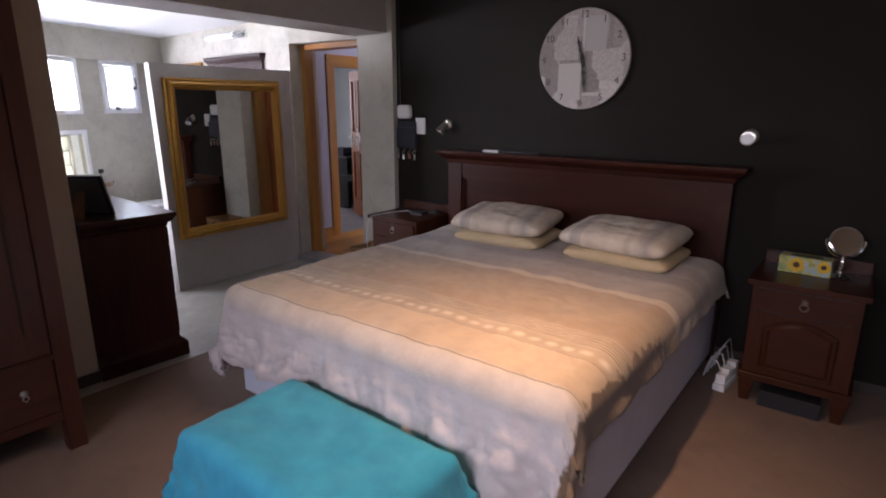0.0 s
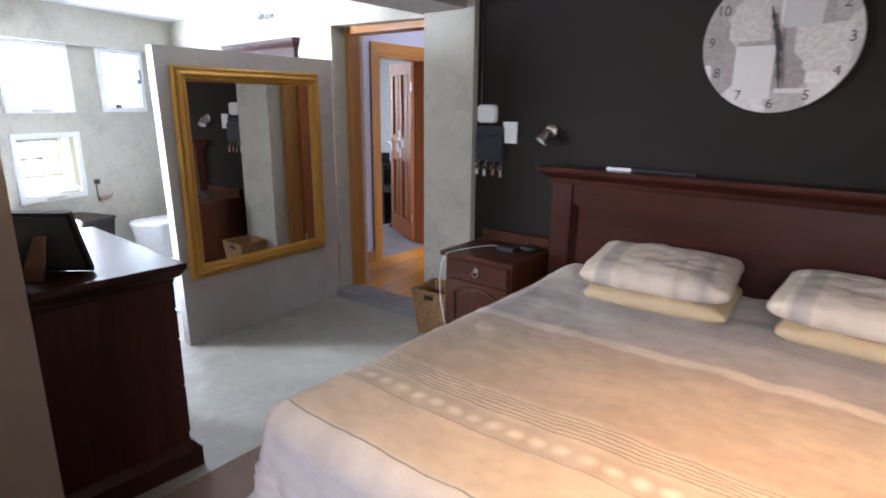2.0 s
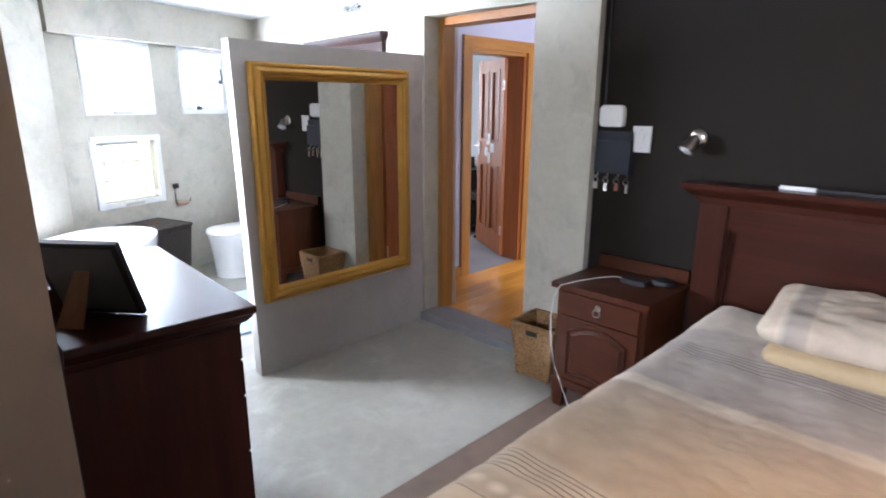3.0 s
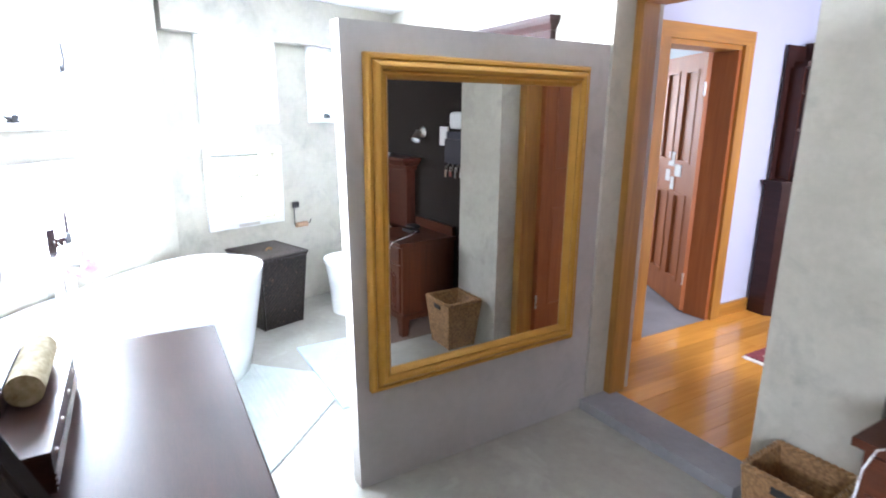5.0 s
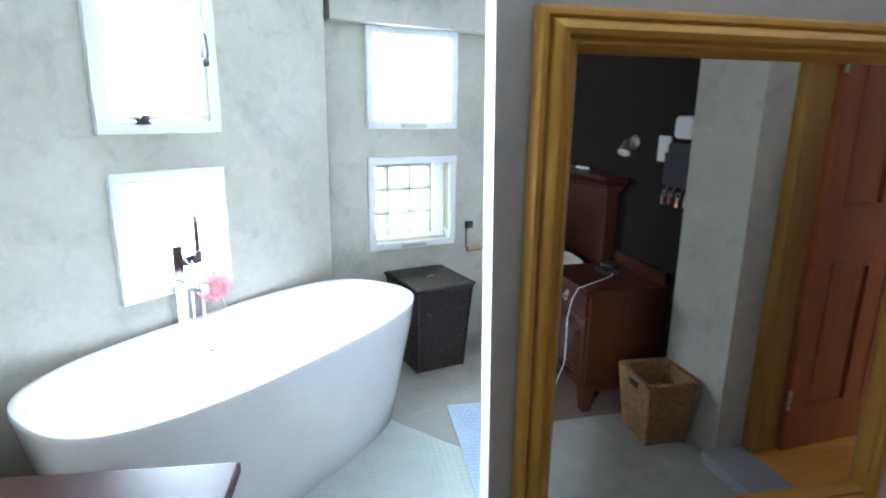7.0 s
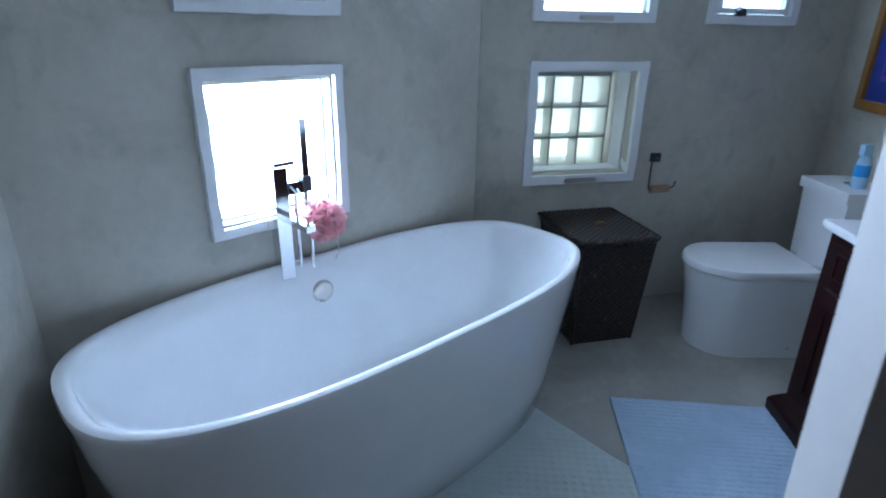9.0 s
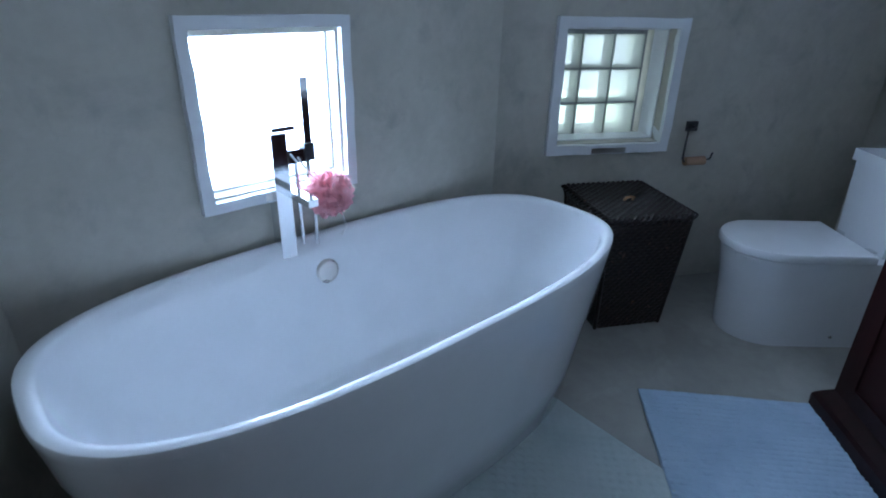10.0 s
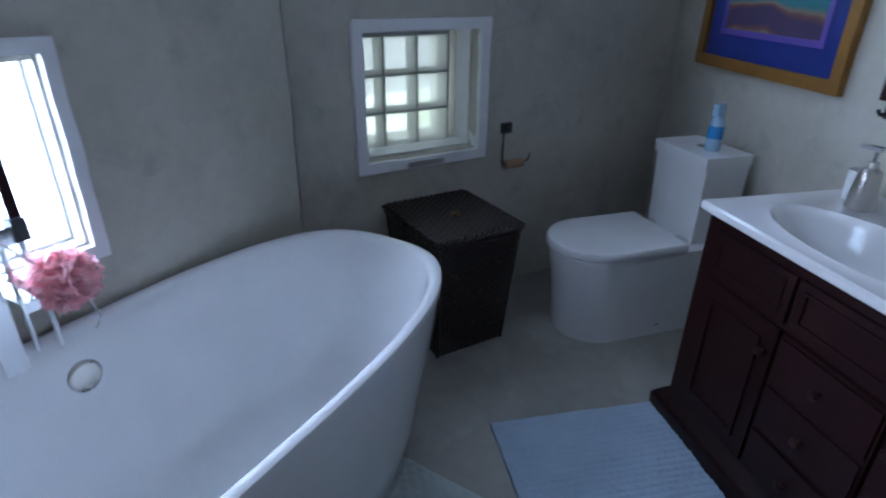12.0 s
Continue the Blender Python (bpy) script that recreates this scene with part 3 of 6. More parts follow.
for k in range(4):
    bm = bmesh.new()
    lathe(bm, [(0.09, 0.0095), (0.09, 0.0114)], 8, (0.5, 0.27 + k * 0.23, 0))
    part("medallion", bm, CREAMY, rug, "cream woven medallion")
bm = bmesh.new()
for k in range(95):
    x = 0.004 + k * 0.0105
    box(bm, x, x + 0.006, random.uniform(-0.008, 0.004), 0.042, 0, 0.005)
part("fringe", bm, FRINGE, rug, "white cotton fringe")

# corner cabinet in the hall
cc = thing("corner_cabinet", pose(0, 0, 0.04), "dark wooden corner cabinet with open shelves and hutch", "cabinet")
plan = [(-4.597, 5.36), (-4.46, 5.345), (-4.05, 5.76), (-4.05, 5.995), (-4.597, 5.995)]


def slab(outline, z0, z1, bevel=0.004):
    bm = bmesh.new()
    a, b = [bm.verts.new((x, y, z0)) for x, y in outline], [bm.verts.new((x, y, z1)) for x, y in outline]
    bridge(bm, a, b)
    bm.faces.new(a[::-1]), bm.faces.new(b)
    return rounded(bm, bevel) if bevel else bm


def inset(outline, d):
    cx, cy = -4.597, 5.995
    return [(cx + (x - cx) * d, cy + (y - cy) * d) for x, y in outline]


part("plinth", slab(plan, 0, 0.07), ESPRESSO, cc)
part("top", slab(inset(plan, 1.05), 0.985, 1.015), ESPRESSO, cc)
for z in (0.30, 0.60):
    part("shelf", slab(inset(plan, 0.97), z, z + 0.02), ESPRESSO, cc)
part("side_panel", slab([plan[0], plan[1], (-4.455, 5.375), (-4.597, 5.39)], 0.07, 0.985, 0.003), ESPRESSO, cc)
part("side_panel", slab([plan[2], plan[3], (-4.08, 5.995), (-4.08, 5.775)], 0.07, 0.985, 0.003), ESPRESSO, cc)
part("back_panel", boxes((-4.5955, -4.585, 5.392, 5.993, 0.07, 1.95)), ESPRESSO, cc)
part("front_post", slab([plan[1], (-4.42, 5.385), (-4.44, 5.405), (-4.48, 5.365)], 0.07, 0.985, 0.003), ESPRESSO, cc)
hut = inset(plan, 0.86)
part("hutch_side", slab([hut[0], hut[1], (hut[1][0], hut[1][1] + 0.02), (hut[0][0], hut[0][1] + 0.02)], 1.015, 1.80, 0.003), CHERRY_V, cc)
for z in (1.36, 1.62):
    part("hutch_shelf", slab(inset(plan, 0.84), z, z + 0.018), CHERRY, cc)
part("hutch_door", slab([(hut[1][0] + 0.02, hut[1][1] + 0.02), (hut[2][0], hut[2][1]), (hut[2][0] - 0.015, hut[2][1] + 0.015), (hut[1][0] + 0.005, hut[1][1] + 0.035)], 1.38, 1.78, 0.003), CHERRY, cc, "red-brown upper door")
part("pediment", slab(inset(plan, 0.80), 1.80, 1.84), CHERRY, cc)
part("pediment", slab(inset(plan, 0.60), 1.84, 1.97), ESPRESSO, cc)
CRYSTAL = plain("cut_glass", (0.75, 0.77, 0.80), 0.12)
for x, y, r, h in ((-4.42, 5.50, 0.035, 0.16), (-4.34, 5.56, 0.045, 0.20), (-4.28, 5.66, 0.04, 0.14), (-4.45, 5.62, 0.03, 0.22)):
    lathe_bm = lathe(bmesh.new(), [(r * 0.6, 0), (r, h * 0.2), (r, h * 0.55), (r * 0.4, h * 0.75), (r * 0.45, h * 0.9), (r * 0.2, h)], 14)
    g = tagged(link("decanter", lathe_bm, CRYSTAL, True), "cut glass decanter on the corner cabinet", "decanter", "glassware on the cabinet")
    g.location = (x, y, 1.056)
g = tagged(link("china_bowl", lathe(bmesh.new(), [(0.03, 0), (0.06, 0.03), (0.075, 0.08), (0.05, 0.12), (0.055, 0.13)], 18), surface("china", (0.35, 0.22, 0.18), (0.7, 0.66, 0.6), 25, 80, 0.2), True), "patterned china bowl on a cabinet shelf", "bowl")
g.location = (-4.36, 5.55, 0.661)

# office desk and chair seen through the hall door
dk = thing("desk", pose(-6.35, 5.35, 0.04), "black office desk with clutter in the far room", "desk")
part("desktop", boxes((0, 0.62, 0, 1.3, 0.70, 0.74), bevel=0.004), BLACK, dk)
part("side_panel", boxes((0.02, 0.60, 0.03, 0.06, 0, 0.70)), BLACK, dk)
part("side_panel", boxes((0.02, 0.60, 1.24, 1.27, 0, 0.70)), BLACK, dk)
part("drawer_box", boxes((0.05, 0.58, 0.10, 0.5, 0.05, 0.69), bevel=0.003), BLACK, dk)
for y, h, w in ((0.15, 0.12, 0.2), (0.42, 0.08, 0.25), (0.8, 0.15, 0.18)):
    b = tagged(link("document_box", boxes((-6.2, -5.95, 5.35 + y, 5.35 + y + w, 0.78, 0.78 + h), bevel=0.004), NAVY if h > 0.1 else WHITE_PLASTIC), "small box of papers on the office desk", "box", "boxes on the desk")
ch = thing("office_chair", pose(-5.62, 5.55, 0.04), "black office chair beside the desk", "chair")
part("seat", boxes((-0.23, 0.23, -0.23, 0.23, 0.42, 0.50), bevel=0.03), BLACK, ch)
part("backrest", boxes((0.18, 0.24, -0.21, 0.21, 0.56, 1.02), bevel=0.025), BLACK, ch)
part("back_stem", boxes((0.20, 0.235, -0.03, 0.03, 0.44, 0.60)), BLACK, ch)
part("column", rod(bmesh.new(), (0, 0, 0.08), (0, 0, 0.43), 0.025), BLACK, ch, smooth=True)
for k in range(5):
    a = 2 * math.pi * k / 5
    leg = part("leg", rod(bmesh.new(), (0, 0, 0.10), (0.28 * math.cos(a), 0.28 * math.sin(a), 0.065), 0.02, 0.014), BLACK, ch, smooth=True)
    bm = rod(bmesh.new(), (0.28 * math.cos(a) - 0.012, 0.28 * math.sin(a), 0.027), (0.28 * math.cos(a) + 0.012, 0.28 * math.sin(a), 0.027), 0.027)
    part("castor", bm, BLACK, leg, smooth=True)

# ---- mirror on the partition ----
mr = thing("mirror", pose(-4.152, 2.013, 0.436, 0, 0, 92.0), "large wall mirror in a ribbed gilt frame", "mirror")
W, H, F = 1.088, 1.280, 0.088
prof = [(0.0, 0.0), (0.0, 0.028), (0.008, 0.038), (0.018, 0.040), (0.024, 0.033), (0.030, 0.047), (0.044, 0.056), (0.056, 0.052), (0.062, 0.040), (0.070, 0.044), (0.078, 0.036), (0.088, 0.020), (0.088, 0.0)]


def frame_member(corner, along, inward, length):
    """One mitred side: the profile (inset, proud) run along a side."""
    bm = bmesh.new()
    a, b = [], []
    for i, d in prof:
        base = Vector(corner) + Vector(inward) * i + Vector((0, -d, 0))
        a.append(bm.verts.new(base + Vector(along) * i))
        b.append(bm.verts.new(base + Vector(along) * (length - i)))
    bridge(bm, a, b)
    return bm


for corner, along, inward, length in (((0, 0, 0), (1, 0, 0), (0, 0, 1), W), ((0, 0, H), (1, 0, 0), (0, 0, -1), W), ((0, 0, 0), (0, 0, 1), (1, 0, 0), H), ((W, 0, 0), (0, 0, 1), (-1, 0, 0), H)):
    part("frame_side", frame_member(corner, along, inward, length), GOLD, mr, smooth=True)
part("mirror_glass", boxes((F - 0.004, W - F + 0.004, -0.018, -0.012, F - 0.004, H - F + 0.004)), MIRROR, mr, "clear mirror glass")
part("backing", boxes((0.02, W - 0.02, -0.011, -0.001, 0.02, H - 0.02)), BLACK, mr)

# ---- downlight over the bed ----
dl = thing("downlight", pose(-0.62, 1.50, 2.5995), "small white recessed ceiling downlight over the bed", "downlight")
part("trim_ring", lathe(bmesh.new(), [(0.042, -0.001), (0.060, -0.001), (0.058, -0.008), (0.044, -0.010)], 28), WHITE_PLASTIC, dl, smooth=True)

# ---- bed ----
bed = thing("bed", pose(-1.335, 3.345, 0), "king-size bed with dark cherry panelled headboard", "bed")
part("headboard_panel", boxes((-0.96, 0.96, -0.055, -0.03, 0.15, 1.08)), CHERRY, bed)
for x0, x1 in ((-1.0, -0.88), (0.88, 1.0)):
    part("headboard_post", boxes((x0, x1, -0.085, -0.012, 0, 1.09), bevel=0.006), CHERRY_V, bed)
part("headboard_rail", boxes((-0.88, 0.88, -0.078, -0.02, 0.985, 1.09), bevel=0.005), CHERRY, bed)
part("headboard_rail", boxes((-0.88, 0.88, -0.078, -0.02, 0.25, 0.40), bevel=0.005), CHERRY, bed)
bm = bmesh.new()
for z0, z1, x0, x1 in ((0.40, 0.985, -0.88, 0.88),):
    ring_frame(bm, x0, x1, z0, z1, 0.02, -0.068, -0.05)
part("panel_moulding", rounded(bm, 0.006), CHERRY, bed)
part("cornice", crown(bmesh.new(), -1.005, 1.005, -0.09, 0.0, [(0.0, 1.085), (0.008, 1.10), (0.012, 1.115), (0.03, 1.125), (0.05, 1.145), (0.06, 1.152), (0.066, 1.165), (0.066, 1.178)]), CHERRY, bed, smooth=True)
BASE_CLOTH = surface("pale_bed_base_cloth", (0.50, 0.52, 0.62), (0.58, 0.60, 0.70), 5, 300, 0.9, relief=0.3)
MATT_CLOTH = surface("mattress_ticking", (0.62, 0.62, 0.60), (0.70, 0.70, 0.68), 6, 200, 0.9, relief=0.2)
part("bed_base", boxes((-0.84, 0.99, -2.075, -0.10, 0.06, 0.385), bevel=0.03, segments=3), BASE_CLOTH, bed, "pale grey-blue upholstered base", True)
part("mattress", boxes((-0.80, 0.92, -2.03, -0.10, 0.39, 0.615), bevel=0.06, segments=3), MATT_CLOTH, bed, smooth=True)
for x in (-0.82, 0.90):
    for y in (-2.0, -0.2):
        part("foot", rod(bmesh.new(), (x, y, 0), (x, y, 0.065), 0.025), BLACK, bed, smooth=True)


def duvet_material():
    """Cream and taupe cotton with woven bands across the bed, laid out along the cloth's own length (metres from the foot)."""
    m, t, b = material("banded_cotton")
    tc = node(t, "ShaderNodeTexCoord")
    uv = node(t, "ShaderNodeSeparateXYZ", [("Vector", tc.outputs["UV"])])
    shift = node(t, "ShaderNodeMath", [(0, uv.outputs["Y"])], operation="SUBTRACT")
    shift.inputs[1].default_value = 0.045
    v = shift.outputs[0]
    cream, pale, tan, taupe, line, oval = (0.50, 0.385, 0.26), (0.56, 0.485, 0.40), (0.36, 0.265, 0.175), (0.34, 0.29, 0.25), (0.20, 0.165, 0.135), (0.62, 0.52, 0.40)
    # foot drop's lilac: cool daylight put into the cloth's colour
    daylit = (0.53, 0.47, 0.46)
    LEN = 3.0
    stops = [(0.00, daylit), (0.26, daylit), (0.32, (0.54, 0.46, 0.39)), (0.385, pale), (0.39, cream), (0.595, cream), (0.605, (0.41, 0.32, 0.22)), (0.69, (0.41, 0.32, 0.22)), (0.70, (0.46, 0.36, 0.25)), (0.81, (0.46, 0.36, 0.25)),
             (0.84, tan), (1.10, (0.40, 0.305, 0.205)), (1.34, (0.37, 0.28, 0.20)), (1.355, (0.55, 0.47, 0.37)), (1.41, (0.55, 0.47, 0.37)), (1.425, taupe), (1.64, (0.40, 0.345, 0.30)), (1.68, taupe), (1.95, taupe), (2.0, (0.46, 0.40, 0.33))]
    vn = node(t, "ShaderNodeMath", [(0, v)], operation="DIVIDE")
    vn.inputs[1].default_value = LEN
    col = ramp(t, vn.outputs[0], [(p / LEN, c) for p, c in stops])
    mapv = node(t, "ShaderNodeMapping", [("Vector", tc.outputs["UV"])], Scale=(1, 1, 1))
    blotch = node(t, "ShaderNodeTexNoise", [("Vector", mapv.outputs[0])], Scale=9.0, Detail=5.0, Roughness=0.6)
    col = mix(t, 0.3, col, mix(t, 1.0, col, ramp(t, blotch.outputs["Fac"], [(0.35, (0.62, 0.58, 0.55)), (0.62, (1.15, 1.12, 1.08))]), "MULTIPLY"))

    def window(lo, hi):
        a = node(t, "ShaderNodeMath", [(0, v)], operation="GREATER_THAN")
        a.inputs[1].default_value = lo
        c2 = node(t, "ShaderNodeMath", [(0, v)], operation="LESS_THAN")
        c2.inputs[1].default_value = hi
        return node(t, "ShaderNodeMath", [(0, a.outputs[0]), (1, c2.outputs[0])], operation="MULTIPLY").outputs[0]

    def stripes(lo, hi, pitch, duty):
        f = node(t, "ShaderNodeMath", [(0, v)], operation="MODULO")
        f.inputs[1].default_value = pitch
        g = node(t, "ShaderNodeMath", [(0, f.outputs[0])], operation="LESS_THAN")
        g.inputs[1].default_value = pitch * duty
        return node(t, "ShaderNodeMath", [(0, g.outputs[0]), (1, window(lo, hi))], operation="MULTIPLY").outputs[0]

    col = mix(t, window(0.385, 0.389), col, line)
    col = mix(t, window(0.598, 0.602), col, line)
    col = mix(t, stripes(0.705, 0.812, 0.0175, 0.26), col, (0.16, 0.125, 0.09))
    col = mix(t, stripes(1.685, 1.80, 0.023, 0.28), col, (0.17, 0.145, 0.14))
    # row of woven ovals
    ox = node(t, "ShaderNodeMath", [(0, uv.outputs["X"])], operation="PINGPONG")
    ox.inputs[1].default_value = 0.034
    oy = node(t, "ShaderNodeMath", [(0, v)], operation="SUBTRACT")
    oy.inputs[1].default_value = 0.648
    sx = node(t, "ShaderNodeMath", [(0, ox.outputs[0])], operation="DIVIDE")
    sx.inputs[1].default_value = 0.028
    sy = node(t, "ShaderNodeMath", [(0, oy.outputs[0])], operation="DIVIDE")
    sy.inputs[1].default_value = 0.024
    d2 = node(t, "ShaderNodeVectorMath", operation="LENGTH")
    cmb = node(t, "ShaderNodeCombineXYZ", [("X", sx.outputs[0]), ("Y", sy.outputs[0])])
    t.links.new(cmb.outputs[0], d2.inputs[0])
    ins = node(t, "ShaderNodeMath", operation="SUBTRACT", use_clamp=True)
    ins.inputs[0].default_value, ins.inputs[1].default_value = 1.15, 1.0
    t.links.new(d2.outputs["Value"], ins.inputs[1])
    col = mix(t, ins.outputs[0], col, oval)
    # brown lining along the crumpled side hem, darkened by that side's shade in the colour
    ragged = node(t, "ShaderNodeTexNoise", [("Vector", tc.outputs["UV"])], Scale=16.0, Detail=4.0)
    edge = node(t, "ShaderNodeMath", [(0, ragged.outputs["Fac"]), (2, uv.outputs["X"])], operation="MULTIPLY_ADD")
    edge.inputs[1].default_value = 0.16
    hem = node(t, "ShaderNodeMapRange", [("Value", edge.outputs[0])])
    hem.inputs["From Min"].default_value, hem.inputs["From Max"].default_value = 1.955, 1.975
    low = node(t, "ShaderNodeMath", [(0, v), (1, ragged.outputs["Fac"])], operation="ADD")
    upto = node(t, "ShaderNodeMapRange", [("Value", low.outputs[0])])
    upto.inputs["From Min"].default_value, upto.inputs["From Max"].default_value = 1.75, 1.60
    both = node(t, "ShaderNodeMath", [(0, hem.outputs[0]), (1, upto.outputs[0])], operation="MULTIPLY")
    col = mix(t, both.outputs[0], col, (0.15, 0.095, 0.055))
    t.links.new(col, b.inputs["Base Color"])
    b.inputs["Roughness"].default_value, b.inputs["Sheen Weight"].default_value = 0.85, 0.15
    weave = node(t, "ShaderNodeTexNoise", [("Vector", mapv.outputs[0])], Scale=420.0, Detail=2.0)
    crease = node(t, "ShaderNodeTexNoise", [("Vector", mapv.outputs[0])], Scale=26.0, Detail=4.0, Roughness=0.7)
    h = node(t, "ShaderNodeMath", [(0, weave.outputs["Fac"]), (2, crease.outputs["Fac"])], operation="MULTIPLY_ADD")
    h.inputs[1].default_value = 0.15
    bump(t, b, h.outputs[0], 0.4, 0.008)
    return m


def cloth_profile(s, over, top, r, drop_lean=0.03):
    """Across an edge: distance s from the edge inwards (negative: down the side). Gives (how far out, how high)."""
    if s >= r:
        return -s, top
    if s > -r * 0.57:
        a = (r - s) / (r * 1.57) * (math.pi / 2)
        return -r + r * math.sin(a), top - r + r * math.cos(a)
    d = -s - r * 0.57
    return drop_lean * min(1, d / 0.2), top - r - d


def draped(x0, x1, y0, y1, top, r, over_x0, over_x1, over_y0, over_y1, nx, ny, wrinkle, seed, ripple=0.0, slant=0.0):
    """A cloth laid over a box top, hanging over its sides by the given lengths, with wrinkles and folds."""
    bm = bmesh.new()
    uvl = bm.loops.layers.uv.new("UVMap")
    L0, L1 = -over_x0, (x1 - x0) + over_x1
    M0, M1 = -over_y0, (y1 - y0) + over_y1
    rows, uv = [], {}
    for j in range(ny + 1):
        row = []
        for i in range(nx + 1):
            a, b = L0 + (L1 - L0) * i / nx, M0 + (M1 - M0) * j / ny
            px, zx = cloth_profile(a, over_x0, 0, r) if a < (x1 - x0) / 2 else cloth_profile((x1 - x0) - a, over_x1, 0, r)
            py, zy = cloth_profile(b, over_y0, 0, r) if b < (y1 - y0) / 2 else cloth_profile((y1 - y0) - b, over_y1, 0, r)
            if b < 0:
                b_drop = b * (1 - slant + 1.4 * slant * i / nx)
                py, zy = cloth_profile(b_drop, over_y0, 0, r)
            x = x0 - px if a < (x1 - x0) / 2 else x1 + px
            y = y0 - py if b < (y1 - y0) / 2 else y1 + py
            if zx < -r and zy < -r:
                k = 0.35
                low, hi = min(zx, zy), max(zx, zy)
                z = low + hi * k
            else:
                z = min(zx, zy) if max(zx, zy) > -r * 0.3 else zx + zy
            n1 = noise.noise(Vector((a * 2.1 + seed, b * 2.1, seed)))
            n2 = noise.noise(Vector((a * 6.5, b * 5.0 + seed, 3.1)))
            n3 = abs(noise.noise(Vector((a * 9 + b * 4, b * 9 - a * 3, seed + 7)))) + 0.5 * abs(noise.noise(Vector((a * 17 - b * 9, b * 15 + a * 6, seed))))
            n4 = 1 - abs(noise.noise(Vector((a * 4.5 + b * 2.5, b * 16 - a * 1.5, seed + 3)))) * 2
            n5 = 1 - abs(noise.noise(Vector((a * 15 + n1 * 2, b * 6 + a * 3, seed + 11)))) * 2
            w = wrinkle * (n1 * 0.9 + n2 * 0.5 + n3 * 0.45 + 0.16 * max(0.0, n4 - 0.4))
            drop = max(0.0, -z - r) / 0.25
            fold = ripple * min(1, drop) * math.sin((a if zy < zx else b) * 24 + n1 * 5) + ripple * min(1, drop * 1.5) * (0.8 * n2 + 1.1 * (n3 - 0.3) + 0.9 * max(0.0, n5 - 0.35) + 0.6 * max(0.0, n4 - 0.4))
            x += (-1 if a < (x1 - x0) / 2 else 1) * (fold if zx < -r else 0)
            y += (-1 if b < (y1 - y0) / 2 else 1) * (fold if zy < -r else 0)
            vtx = bm.verts.new((x, y, top + z + w * (1 if z > -r else 0.4)))
            uv[vtx] = (a, b + over_y0)
            row.append(vtx)
        rows.append(row)
    for j in range(ny):
        for i in range(nx):
            f = bm.faces.new((rows[j][i], rows[j][i + 1], rows[j + 1][i + 1], rows[j + 1][i]))
            f.smooth = True
            for lp in f.loops:
                lp[uvl].uv = uv[lp.vert]
    return bm


def cloth(name, bm, mat, thick, label, category):
    me = bpy.data.meshes.new(name)
    bm.to_mesh(me)
    bm.free()
    me.materials.append(mat)
    ob = new(name, me)
    so = ob.modifiers.new("thickness", "SOLIDIFY")
    so.thickness, so.offset = thick, 1.0
    return tagged(ob, label, category)


DUVET = duvet_material()
cloth("duvet", draped(-2.195, -0.318, 1.205, 3.24, 0.643, 0.10, 0.33, 0.13, 0.37, 0.0, 240, 240, 0.016, 1.3, 0.018, 0.2), DUVET, 0.014, "cream and taupe banded cotton duvet over the bed", "duvet")


def pillow(name, m, w, d, h, mat, label, seed):
    bm = bmesh.new()
    n = 40
    top, bot = {}, {}
    for i in range(n + 1):
        for j in range(n + 1):
            u, v = 2 * i / n - 1, 2 * j / n - 1
            pinch = 1 - 0.07 * (1 - abs(u) ** 2.5) * abs(v) ** 3
            pinch2 = 1 - 0.07 * (1 - abs(v) ** 2.5) * abs(u) ** 3
            t = max(0.0, (1 - abs(u) ** 3.2) * (1 - abs(v) ** 3.2)) ** 0.42
            wr = 0.011 * noise.noise(Vector((u * 3 + seed, v * 3, seed))) + 0.007 * noise.noise(Vector((u * 8, v * 6 + seed, 1)))
            soft_corner = 1 - 0.10 * (u * v) ** 4
            x, y = u * w / 2 * pinch2 * soft_corner, v * d / 2 * pinch * soft_corner
            top[i, j] = bm.verts.new((x, y, h * 0.5 + h * 0.5 * t + wr * t))
            edge = i in (0, n) or j in (0, n)
            bot[i, j] = top[i, j] if edge else bm.verts.new((x, y, h * 0.5 - h * 0.5 * t))
    for i in range(n):
        for j in range(n):
            bm.faces.new((top[i, j], top[i + 1, j], top[i + 1, j + 1], top[i, j + 1]))
            q = [bot[i, j], bot[i, j + 1], bot[i + 1, j + 1], bot[i + 1, j]]
            bm.faces.new(q)
    ob = tagged(link(name, bm, mat, True, 80), label, "pillow", "pillows on the bed")
    ob.matrix_world = m
    return ob


